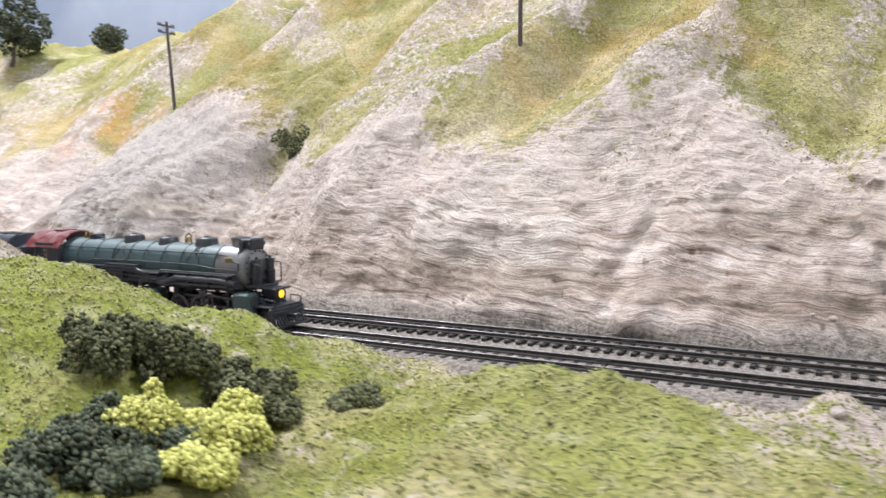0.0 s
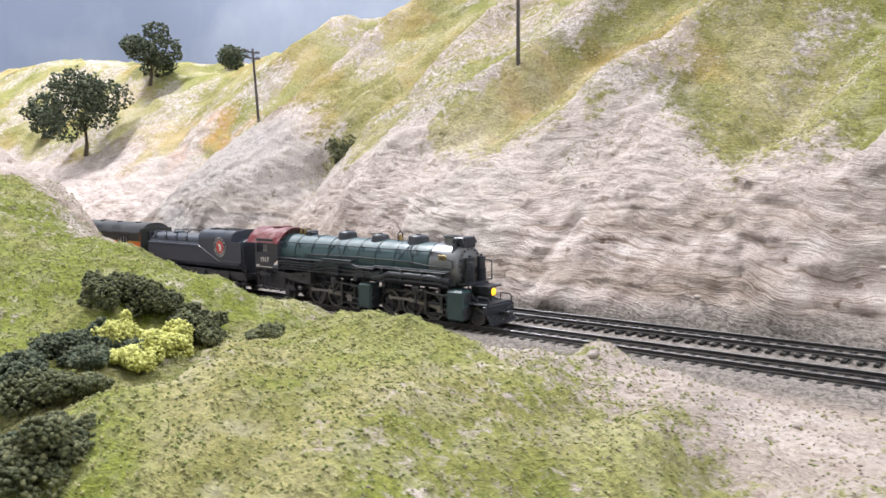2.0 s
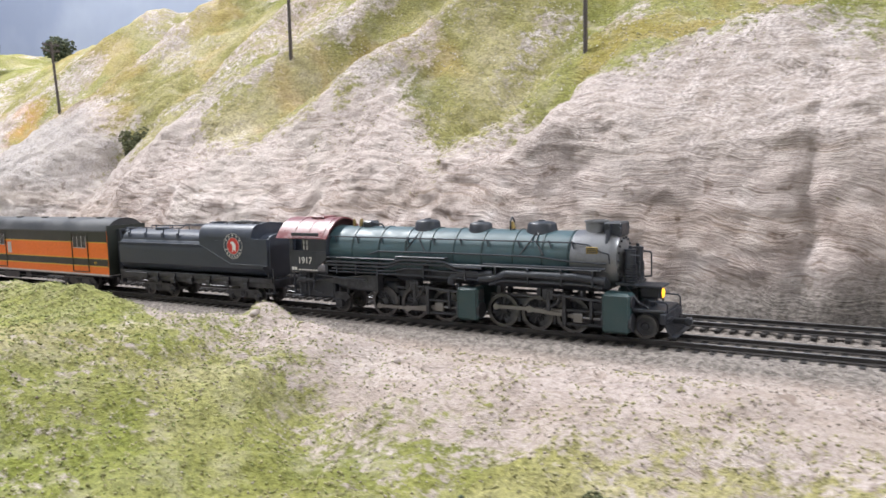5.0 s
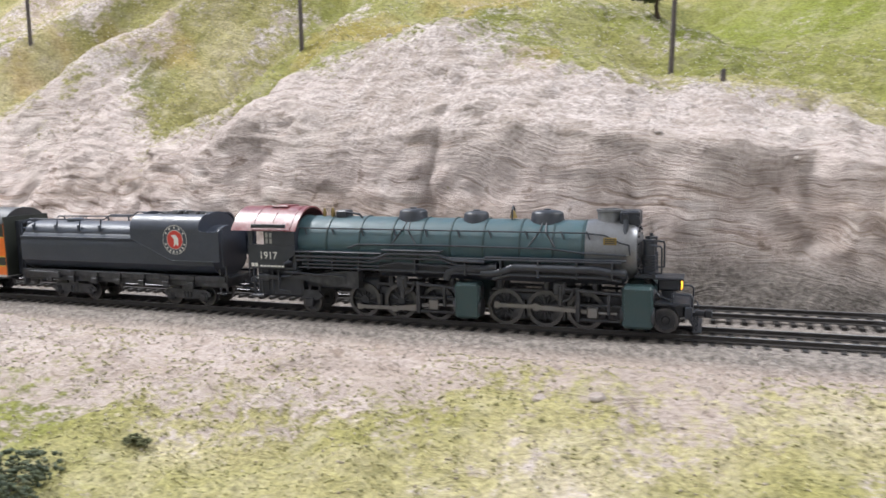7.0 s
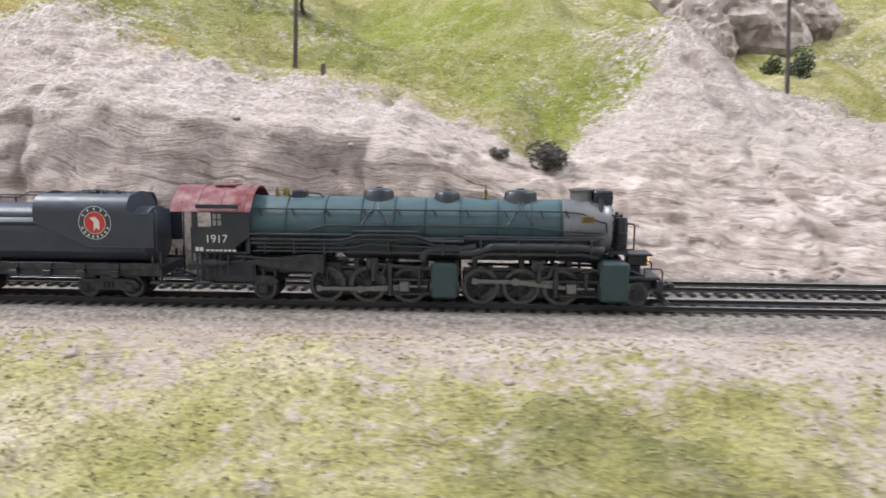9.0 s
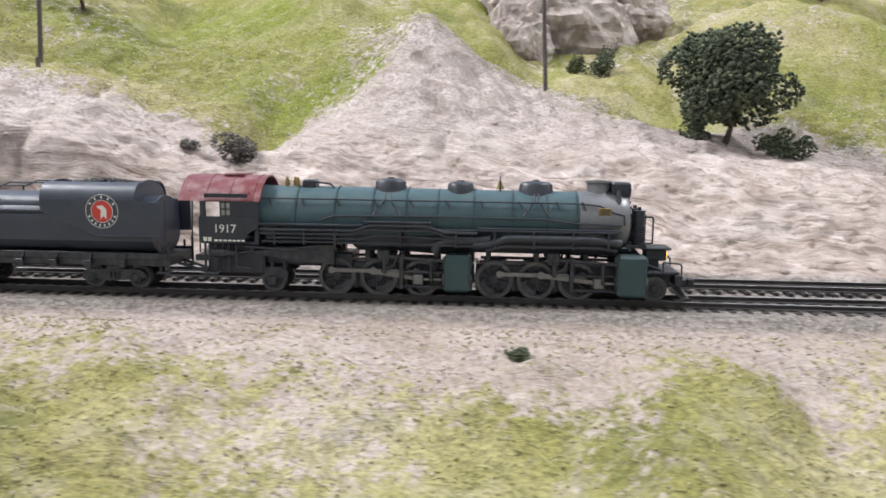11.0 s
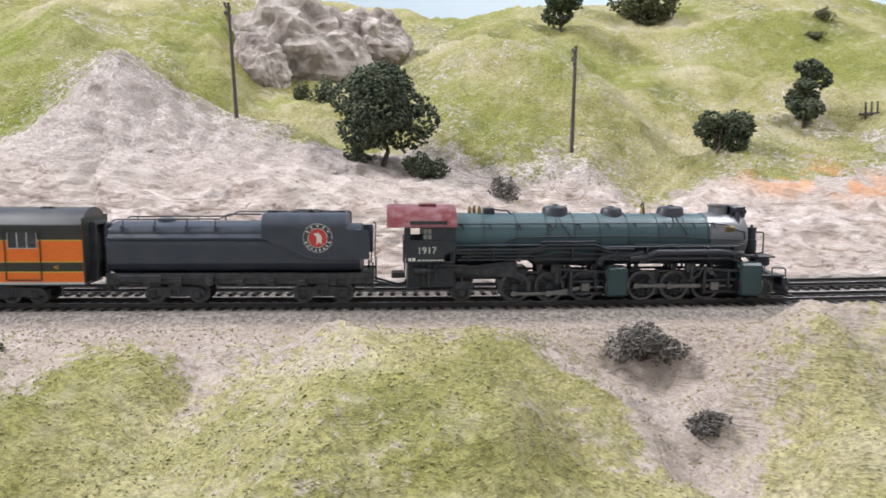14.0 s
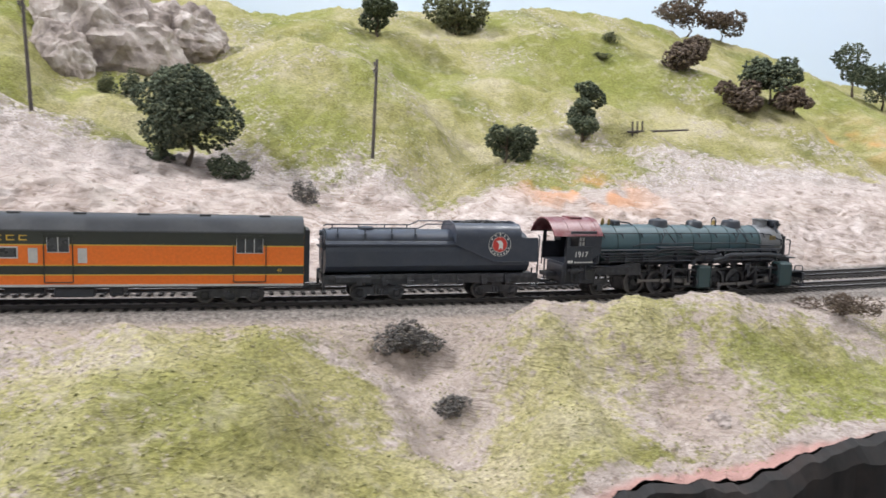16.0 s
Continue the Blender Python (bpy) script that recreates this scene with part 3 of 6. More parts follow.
    wash = np.exp(-((X - 1.35) / 0.030) ** 2) * smooth(-0.16, -0.12, Y)
    rimrock = (1 - smooth(-0.16, -0.10, X)) * (1 - smooth(0.085, 0.125, e + wob))
    front = front * np.clip(1 - 1.1 * scour - 0.8 * wash - rimrock - (1 - smooth(0.004, 0.018, Y - edge_y(X))) * (X > 1.38), 0, 1)
    cover = np.where(d > 0, back, front)
    bed = smooth(-0.034, -0.028, d) * (1 - smooth(0.070, 0.078, d))
    grey = np.exp(-((X + 0.42) / 0.17) ** 2) * cliff
    rust = 0.9 * np.exp(-((X - 1.60) / 0.06) ** 2 - ((Y - 0.26) / 0.045) ** 2) + 0.6 * np.exp(-((X - 2.28) / 0.10) ** 2 - ((Y - 0.65) / 0.07) ** 2) + 0.35 * np.exp(-((X + 0.62) / 0.12) ** 2 - ((Y - 0.30) / 0.05) ** 2)
    rust = rust * smooth(-0.1, 0.25, fbm(X * 30, Y * 30, 91, 3)) + 0.13 * smooth(0.08, 0.3, fbm(X * 9, Y * 12, 95, 4)) * (X < 0.55) * (d > 0) * cover
    lush = smooth(0.0, 0.25, fbm(X * 6 + 9, Y * 6, 99, 3)) * (0.5 - 0.3 * (d < 0) * (X > 0.4))
    lush = lush + 0.7 * (d < -0.05) * (1 - smooth(0.22, 0.36, X)) * smooth(-0.25, 0.05, fbm(X * 14, Y * 14, 97, 3)) + 0.1 * (d > 0.3) * (X > 0.5)
    lush = lush + 0.5 * smooth(0.55, 0.65, X) * smooth(0.2, 0.25, d) * (1 - smooth(0.4, 0.6, d)) * (X < 0.95)
    pink = (1 - smooth(0.002, 0.007, Y - edge_y(X) + 0.35 * wob)) * (X > 1.36) * (d < 0)
    lush = lush + 0.5 * (d < -0.06) * smooth(1.50, 1.56, X) * smooth(-0.1, 0.1, fbm(X * 18, Y * 18, 119, 2))
    brown = (0.45 * scour + (0.45 + 0.30 * (1 - smooth(0.05, 0.13, e))) * (0.6 + 0.6 * smooth(-0.2, 0.2, fbm(X * 14, Y * 40, 141, 3)))) * (d < 0) + (0.32 + 0.25 * (1 - smooth(0.25, 0.4, X))) * cliff * (1 - smooth(0.035, 0.105, Z + 0.03 * fbm(X * 12, Y * 30, 103, 3))) * smooth(-0.25, 0.15, fbm(X * 5, Z * 40, 107, 3))
    dust = ((1 - cliff) * 0.95 + 0.8 * cliff * smooth(0.05, 0.11, Z) * (0.5 + 0.5 * smooth(0.30, 0.42, X))) * (d > 0) + (d < 0) * 0.36 * (1 - 0.8 * scour) * (1 - 0.7 * rimrock)
    for name, val in (("cover", cover), ("bed", bed), ("greyrock", grey), ("rust", rust), ("lush", lush), ("dust", dust), ("brown", brown), ("pink", pink)):
        a = me.attributes.new(name, "FLOAT", "POINT")
        a.data.foreach_set("value", np.clip(val, 0, 1).ravel().astype(np.float32))
    me.materials.append(M_TERRAIN)
    me.shade_smooth()
    ob = tagged(new("ground", me), "sculpted plaster hills with tan rock cut and green foam grass", "ground", kind="structure")
    return ob, (X, Yd, Zd, cover, bed, cliff, d)


terrain, FIELD = build_ground()


# ---- room and backdrop ----
def build_room():
    bm = BM()
    seg = 40
    outline = []
    for k in range(seg + 1):                     # a board coved at one end
        u = k / seg
        if u < 0.1:
            outline.append((-4000, -1000 + 1640 * u / 0.1))
        elif u < 0.5:
            th = math.pi * (1 - 0.5 * (u - 0.1) / 0.4)
            outline.append((-3000 + 1000 * math.cos(th), 640 + 1000 * math.sin(th)))
        else:
            outline.append((-3000 + 6640 * (u - 0.475) / 0.525, 1640))
    f = [bm.verts.new((x, y, -500)) for x, y in outline]
    g = [bm.verts.new((x, y, 3600)) for x, y in outline]
    f2 = [bm.verts.new((x, y + 20, -500)) for x, y in outline]
    g2 = [bm.verts.new((x, y + 20, 3600)) for x, y in outline]
    for k in range(seg):
        bm.faces.new((f[k], f[k + 1], g[k + 1], g[k]))
        bm.faces.new((f2[k], g2[k], g2[k + 1], f2[k + 1]))
        bm.faces.new((g[k], g[k + 1], g2[k + 1], g2[k]))
    tagged(part("backdrop", bm, M_SKY, smooth=True), "hand painted blue grey sky backdrop board", "backdrop", kind="structure")
    # out-of-view room shell, added to enclose the lamps and bounce their light
    for name, b, m in (("wall_front", (-4060, 3700, -1800, -1760, -900, 3600), M_WALL),
                       ("wall_left", (-4060, -4020, -1760, 2400, -900, 3600), M_WALL),
                       ("wall_right", (3660, 3700, -1760, 2400, -900, 3600), M_WALL),
                       ("wall_back", (-4020, 3660, 2360, 2400, -900, 3600), M_WALL),
                       ("ceiling", (-4060, 3700, -1800, 2400, 3604, 3640), M_WALL),
                       ("floor", (-4060, 3700, -1800, 2400, -940, -904), M_FASCIA)):
        tagged(part(name, box(BM(), *b, bev=0), m), "plain " + name.split("_")[0] + " of the layout room", name.split("_")[0], kind="structure")
    # fascia board along the front edge
    bm = BM()
    xs = np.concatenate([np.arange(-2.6, 1.0, 0.02), np.arange(1.0, 2.0, 0.004), np.arange(2.0, 3.6, 0.02)])
    ring = []
    for x in xs:
        y = float(edge_y(x))
        z = ground_z(x, y) * 1000 + 4.5 * fbm(np.array([x * 30.0]), np.array([0.5]), 7, 3)[0]
        X, Y = x * 1000, y * 1000
        ring.append([bm.verts.new(p) for p in ((X, Y + 1, z - 3), (X, Y - 3, z + 1.0), (X, Y - 9, z - 1), (X, Y - 12 + 6 * fbm(np.array([x * 60.0]), np.array([3.5]), 8, 2)[0], z - 9), (X, Y - 13, -420), (X, Y + 1, -420))])
    for a, b in zip(ring, ring[1:]):
        for k in range(6):
            bm.faces.new((a[k], a[(k + 1) % 6], b[(k + 1) % 6], b[k]))
    tagged(part("fascia", bm, M_FASCIA), "dark painted fascia edging the front of the layout", "fascia", kind="structure")


build_room()


# ---- track ----
T_SPACE = 50.8
SL = 7.4                                             # tie spacing in millimetres


def on_track(x, off):
    """Place and heading on a line beside the near track's centre."""
    h = 0.001
    s = (float(track_y(x + h)) - float(track_y(x - h))) / (2 * h)
    n = Vector((-s, 1, 0)).normalized()
    return Vector((x, float(track_y(x)), 0)) + n * off, math.atan(s)


RAIL = ((-1.35, -2.6), (1.35, -2.6), (1.35, -2.25), (0.3, -1.9), (0.3, -0.95), (0.55, -0.75), (0.55, -0.12), (0.4, 0), (-0.4, 0), (-0.55, -0.12), (-0.55, -0.75), (-0.3, -0.95), (-0.3, -1.9), (-1.35, -2.25))


def build_track(off, label):
    th = thing("railway_track", label, "railway track", "parallel tracks", "structure")
    xs = np.concatenate([[-1.6], np.arange(1.15, 2.6, 0.03)])
    for side in (-1, 1):
        bm, top = BM(), BM()
        prev, prevt = None, None
        for x in xs:
            p, a = on_track(float(x), off + side * 0.0088)
            c, s = math.cos(a), math.sin(a)
            ring = [bm.verts.new((p.x * 1000 - u * s, p.y * 1000 + u * c, z)) for u, z in RAIL]
            rt = [top.verts.new((p.x * 1000 - u * s, p.y * 1000 + u * c, z)) for u, z in ((-0.5, -0.06), (-0.36, 0.03), (0.36, 0.03), (0.5, -0.06))]
            if prev:
                for k in range(len(ring)):
                    bm.faces.new((prev[k], prev[(k + 1) % len(ring)], ring[(k + 1) % len(ring)], ring[k]))
                for k in range(3):
                    top.faces.new((prevt[k], prevt[k + 1], rt[k + 1], rt[k]))
            prev, prevt = ring, rt
        r = part("rail", bm, M_RAILSIDE, th)
        part("railhead", top, M_RAILTOP, r, "bright polished running surface")
        joint = BM()
        for x in np.arange(-1.2, 2.0, 0.305):
            p, a = on_track(float(x) + 0.1, off + side * 0.0088)
            box(joint, p.x * 1000 - 4, p.x * 1000 + 4, p.y * 1000 - 0.9, p.y * 1000 + 0.9, -2.5, -0.9, 0.1)
        part("rail_joiner", joint, M_RAILSIDE, th)
    bm = box(BM(), -1.35, 1.35, -15.2, 15.2, -4.6, -2.75, 0.18)
    for s in (-1, 1):
        for u in (-1, 1):
            box(bm, -0.6, 0.6, s * 8.8 + u * 1.7 - 0.45, s * 8.8 + u * 1.7 + 0.45, -2.8, -2.2, 0.1)
    first = part("tie", bm, M_TIE, th)
    rest = []
    n = 0
    x = -1.5
    while x < 2.5:
        p, a = on_track(x, off)
        j = 0.4 * math.sin(x * 977)
        m = pose(p.x, p.y, p.z, 0, 0, math.degrees(a) + j)
        if -0.42 < x < 1.75:
            if n == 0:
                ob = first
            else:
                ob = new("tie", first.data)
                ob.parent = th
            ob.matrix_basis = m
            n += 1
        else:
            rest.append(m)
        x += SL * 0.001
    v0 = np.array([v.co for v in first.data.vertices])
    f0 = [tuple(f.vertices) for f in first.data.polygons]
    vs, fs = [], []
    for m in rest:
        base = len(vs)
        vs += [tuple(m @ Vector(c)) for c in v0]
        fs += [tuple(base + k for k in f) for f in f0]
    me = bpy.data.meshes.new("tie_row")
    me.from_pydata(vs, [], fs)
    me.materials.append(M_TIE)
    ob = new("tie_row", me)
    ob.parent = th
    ob["kind"] = "stuff"
    return th


build_track(0.0, "dark plastic model track with polished rails in pale ballast")
build_track(T_SPACE * 0.001, "second dark model track beside the rock cut")


# ---- the train ----
def train_x(t):
    """Where the engine's cab stands at t seconds."""
    late = max(0.0, t - 12.2)
    return -0.2924 + t * (0.10141 + t * (-0.0000316 + t * 0.00004115)) - 0.0045 * late * late / (late + 1)


DRIVE_R, SMALL_R, CRANK = 8.5, 5.8, 3.9
MOVERS = []                                           # things and parts that move, with how


def drive_wheelset(parent, x, phase):
    bm, ty = BM(), BM()
    for s in (-1, 1):
        y = s * 7.6
        lathe(ty, [(y - 1.3, 7.2), (y - 1.3, 8.5), (y + 1.1, 8.5), (y + 1.1, 9.1), (y + 1.5, 9.0), (y + 1.5, 7.2)] if s > 0 else
              [(y - 1.5, 7.2), (y - 1.5, 9.0), (y - 1.1, 9.1), (y - 1.1, 8.5), (y + 1.3, 8.5), (y + 1.3, 7.2)], 28, "y", ring=True)
        lathe(bm, [(y - 1.1, 1.2), (y - 1.0, 2.0), (y + 1.0, 2.0), (y + 1.1, 1.2)], 12, "y")
        for k in range(13):
            a = 2 * math.pi * k / 13
            c, sn = math.cos(a), math.sin(a)
            cyl(bm, (1.8 * c, y, 1.8 * sn), (7.4 * c, y, 7.4 * sn), 0.55, 0.45, 6)
        # crank boss and counterweight
        ph = 0 if s < 0 else math.pi / 2
        c, sn = math.cos(ph), math.sin(ph)
        cyl(bm, (CRANK * sn, y - 1.2, CRANK * c), (CRANK * sn, y + 1.2, CRANK * c), 1.5, seg=10)
        cyl(bm, (CRANK * sn, y, CRANK * c), (CRANK * sn, y + s * 3.2, CRANK * c), 0.7, seg=8)
        fan = [(-math.sin(ph + a) * r, -math.cos(ph + a) * r) for r, aa in ((4.6, (-0.75, -0.4, 0, 0.4, 0.75)), (7.2, (0.75, 0.4, 0, -0.4, -0.75))) for a in aa]
        prism(bm, fan, y - 0.9, y + 0.9)
    cyl(bm, (0, -7, 0), (0, 7, 0), 1.0, seg=8)
    w = part("drive_wheel", bm, M_RUN, parent, "spoked drive wheel pair with counterweight", at=(x, 0, DRIVE_R))
    part("tyre", ty, M_TYRE, w, "worn steel tyre", True)
    MOVERS.append(("roll", w, x, DRIVE_R, phase))
    return w


def small_wheelset(parent, x, mat=None):
    bm, ty = BM(), BM()
    for s in (-1, 1):
        y = s * 7.8
        lathe(bm, [(y - 0.8, 0.9), (y - 0.8, 1.5), (y - 0.35, 2.0), (y - 0.35, 4.6), (y + 0.35, 4.6), (y + 0.35, 2.0), (y + 0.8, 1.5), (y + 0.8, 0.9)], 20, "y")
        o, i = (y - s * -1.1), (y - s * 1.1)
        pr = [(min(o, i), 4.4), (min(o, i), 5.8), (max(o, i), 5.8), (max(o, i), 4.4)]
        lathe(ty, pr, 24, "y", ring=True)
        fl = i
        lathe(ty, [(fl - 0.3, 4.4), (fl - 0.3, 6.1), (fl + 0.3, 6.1), (fl + 0.3, 4.4)], 24, "y", ring=True)
        for k in range(6):
            a = k * math.pi / 3
            cyl(bm, (3.2 * math.cos(a), y - 0.5, 3.2 * math.sin(a)), (3.2 * math.cos(a), y + 0.5, 3.2 * math.sin(a)), 0.5, seg=6)
    cyl(bm, (0, -8.5, 0), (0, 8.5, 0), 0.9, seg=8)
    w = part("wheel", bm, M_RUN, parent, at=(x, 0, SMALL_R))
    part("tyre", ty, M_TYRE, w, "worn steel tyre", True)
    MOVERS.append(("roll", w, x, SMALL_R, 0.0))
    return w


def arch(hw, z0, z1, n=14, power=2.0):
    """A roof outline: half width, height at the eaves and at the ridge."""
    return [(hw * math.sin(a), z0 + (z1 - z0) * (1 - abs(math.sin(a)) ** power)) for a in np.linspace(-math.pi / 2, math.pi / 2, n)]


def build_engine():
    L = thing("steam_locomotive", "green and black articulated model steam engine with red cab roof, weathered", "locomotive")
    Z = 37.2
    bm = lathe(BM(), [(14, 13.2), (14.2, 14.3), (52, 14.2), (90, 13.8), (167, 13.3), (167.2, 12.8)], 36, "x", (0, 0, Z))
    boiler = part("boiler", bm, M_GREEN, L, "dark glacier green boiler jacket", True)
    for x, r in ((15, 14.5), (33, 14.45), (52, 14.4), (70, 14.2), (86, 14.05), (101, 13.9), (118, 13.8), (136, 13.65), (152, 13.55), (165.8, 13.5)):
        part("boiler_band", lathe(BM(), [(x - 0.4, r - 0.6), (x - 0.35, r + 0.2), (x + 0.35, r + 0.2), (x + 0.4, r - 0.6)], 36, "x", (0, 0, Z)), M_BAND, boiler, smooth=True)
    bolts = BM()
    for k in range(26):
        x = 20 + k * 5.6
        for dz in (-3.2, 6.0):
            r = 14.0 - 0.004 * x
            y = -math.sqrt(max(1, r * r - dz * dz))
            bmesh.ops.create_icosphere(bolts, subdivisions=1, radius=0.3, matrix=Matrix.Translation((x, y - 0.1, Z + dz)))
    part("rivets", bolts, M_GREEN, boiler)
    sb = lathe(BM(), [(166.8, 13.2), (167.4, 13.9), (186, 13.9), (188.5, 13.5), (190.2, 12.3), (190.6, 8.5), (192.0, 6.5), (192.4, 0.2)], 36, "x", (0, 0, Z))
    smoke = part("smokebox", sb, M_GRAPH, L, "dull graphite grey smokebox", True)
    fr = BM()
    for k in range(18):
        a = 2 * math.pi * k / 18
        cyl(fr, (190.2, 10.4 * math.cos(a), Z + 10.4 * math.sin(a)), (191.2, 10.4 * math.cos(a), Z + 10.4 * math.sin(a)), 0.55, seg=6)
    part("door_dogs", fr, M_BLACK, smoke)
    part("builder_plate", box(BM(), 175.5, 181.5, -13.6, -12.9, Z + 3.2, Z + 6.6, 0.2), M_BRASS, smoke, "small brass plate")
    pl = BM()
    for k in range(3):
        box(pl, 176.3, 180.7, -13.85, -13.5, Z + 3.8 + k * 0.9, Z + 4.2 + k * 0.9, 0)
    part("plate_lettering", pl, M_BLACK, smoke)
    # front pumps, grab iron and braces
    for s in (-1, 1):
        prof = [(Z - 10.4, 3.2), (Z - 9.4, 3.3)]
        for k in range(5):
            prof += [(Z - 9.2 + k * 1.3, 2.9), (Z - 8.6 + k * 1.3, 3.3), (Z - 8.1 + k * 1.3, 3.3), (Z - 7.9 + k * 1.3, 2.9)]
        prof += [(Z - 2.4, 3.2), (Z - 1.8, 3.2), (Z - 1.7, 2.6), (Z + 4.4, 2.7), (Z + 4.5, 3.0), (Z + 5.4, 3.0), (Z + 5.5, 0.9), (Z + 7.0, 0.8)]
        bm = lathe(BM(), prof, 16, "z", (195.2, s * 6.2, 0))
        part("air_pump", bm, M_BLACK, L, "black compound air pump", True)
        part("grab_iron", pipe(BM(), [(196, s * 9.8, Z + 3), (200.5, s * 9.8, Z + 2.6), (201, s * 9.8, Z + 1.6), (201, s * 9.8, Z - 9.5), (196, s * 9.8, Z - 10)], 0.42), M_BLACK, L)
    part("pump_shelf", box(BM(), 189, 198.5, -10, 10, Z - 12.2, Z - 10.6), M_BLACK, L)
    # stack, headlamp and marker
    bm = lathe(BM(), [(47, 7.2), (48.8, 5.9), (50, 5.4), (54.6, 5.6), (55.0, 6.2), (55.9, 6.2), (55.95, 5.0), (53, 4.6)], 24, "z", (176.5, 0, 0))
    part("smokestack", bm, M_GRAPH, L, "short grey smokestack", True)
    bm = box(BM(), 182, 191, -6.5, 6.5, 48.2, 55.4, 0.8)
    cyl(bm, (184.5, -8.2, 52.5), (184.5, 8.2, 52.5), 1.7, seg=12)
    cyl(bm, (189.5, -7.6, 52.0), (189.5, 7.6, 52.0), 1.4, seg=12)
    cyl(bm, (185, -8.0, 51.5), (185, -10.8, 43), 1.2, seg=10)
    part("feedwater_heater", bm, M_BLACK, L)
    # domes
    for x, lx, top, flat in ((77, 8.2, 55.6, True), (111, 6.8, 54.6, False), (147, 8.6, 55.2, True)):
        bm = lathe(BM(), [(46.5, 7.6), (49.6, 7.0), (51.2, 6.4), (top - 1.4, 6.1), (top - 0.5, 5.3), (top, 3.0), (top + 0.05, 0.2)], 28, "z")
        bmesh.ops.scale(bm, vec=(lx / 6.8, 1.0, 1), verts=bm.verts)
        bmesh.ops.translate(bm, vec=(x, 0, 0), verts=bm.verts)
        dome = part("dome", bm, M_BLACK, L, "low black sand dome" if flat else "low black steam dome", True)
        lid = BM()
        cyl(lid, (x, 0, top - 0.2), (x, 0, top + 0.7), 2.0, 1.6, 12)
        part("dome_lid", lid, M_BLACK, dome, smooth=True)
        if flat:
            for dx in (-3.2, 3.2):
                part("sand_pipe", pipe(BM(), [(x + dx * 0.3, -6.5, 49.5), (x + dx * 0.5, -11.8, 45.5), (x + dx * 2.0, -14.4, 39)], 0.36), M_RUN, dome)
    # bell, whistle and safety valves
    bm = lathe(BM(), [(51.2, 2.0), (51.8, 1.8), (53.4, 1.2), (54.6, 0.9), (55, 0.2)], 14, "z", (130, 0, 0))
    bell = part("bell", bm, M_BRASS, L, "small brass bell", True)
    part("bell_yoke", pipe(BM(), [(130, -2.4, 50), (130, -2.4, 55.2), (130, 0, 57.2), (130, 2.4, 55.2), (130, 2.4, 50)], 0.45), M_BLACK, bell)
    bm = BM()
    for x, y in ((26, -1.5), (29, 2), (31.5, -2.2)):
        lathe(bm, [(50, 1.2), (52, 1.0), (53.5, 1.1), (55.6, 0.5), (55.8, 0.1)], 10, "z", (x, y, 0))
    part("safety_valve", bm, M_BRASS, L, "brass safety valves", True)
    part("turret", box(BM(), 34, 40.5, -4.2, 4.2, 50, 54.6, 0.7), M_BLACK, L)
    part("turret_pipe", pipe(BM(), [(40, -2.5, 53.5), (48, -4.0, 52.8), (50, -4.5, 51)], 0.5), M_BLACK, L)
    # upper handrail on stanchions
    part("handrail", pipe(BM(), [(17, -13.0, 46.0), (166, -12.2, 45.6), (176, -12.6, 44.8), (183, -13.4, 41.5), (187, -14.0, 40.6), (187.5, -14.0, 36)], 0.38), M_BLACK, L)
    for x in (20, 36, 53, 71, 88, 105, 121, 139, 156, 168):
        bm = cyl(BM(), (x, -11.2, 45.4), (x, -13.1, 46.1), 0.55, 0.4, 8)
        cyl(bm, (x + 0.2, -12.9, 46.0), (x + 1.6, -13.9, 42.6), 0.5, 0.3, 6)
        part("stanchion", bm, M_BLACK, L)
    # running boards and plumbing down the side
    for s in (-1, 1):
        bm = box(BM(), 16, 66, s * 15.8 - 2.2, s * 15.8 + 2.2, 33.6, 34.4, 0.2)
        box(bm, 66, 98, s * 15.8 - 2.2, s * 15.8 + 2.2, 35.4, 36.2, 0.2)
        box(bm, 98, 184, s * 15.4 - 1.8, s * 15.4 + 1.8, 32.2, 33.0, 0.2)
        part("running_board", bm, M_BLACK, L)
    pipes = (([(46, -14.8, 36.2), (52, -15.2, 38.2), (100, -15.0, 38.6), (150, -14.6, 38.2), (166, -14.4, 36.5), (186, -14.6, 35.8)], 0.45),
             ([(17, -17.4, 31.6), (62, -17.4, 31.6), (70, -17.4, 34.2), (96, -17.4, 34.2), (104, -17.4, 31.6), (120, -17.2, 31.4)], 0.75),
             ([(17, -17.2, 29.6), (60, -17.2, 29.6), (68, -17.2, 32.0), (98, -17.2, 32.0), (106, -17.2, 29.4), (118, -17, 29.2)], 0.6),
             ([(20, -17.0, 27.6), (64, -17.0, 27.6), (74, -17.0, 29.6), (120, -16.8, 27.8)], 0.55),
             ([(18, -16.9, 25.8), (78, -16.9, 25.8), (122, -16.6, 25.2)], 0.5),
             ([(118, -16.0, 25.5), (126, -16.0, 26.2), (134, -16.2, 29.2), (172, -16.2, 29.2), (186, -15.4, 27.6)], 2.0),
             ([(124, -16.6, 23.2), (132, -16.8, 25.6), (176, -16.6, 25.6), (184, -15, 24)], 0.8),
             ([(120, -16.4, 33.6), (186, -15.8, 33.4)], 0.6),
             ([(100, -15.2, 22), (101, -15.2, 25.6), (106, -15.2, 27.6), (118, -15.2, 27.6), (126, -15.2, 29)], 2.2),
             ([(-2, -15.5, 24), (-2, -15.5, 12)], 0.55), ([(1, -16, 24), (1, -16, 10)], 0.55), ([(5, -16.4, 23.5), (5, -16.4, 13), (12, -16.4, 12)], 0.55), ([(9, -16.4, 23), (26, -16.4, 22), (45, -16.4, 21.5)], 0.55))
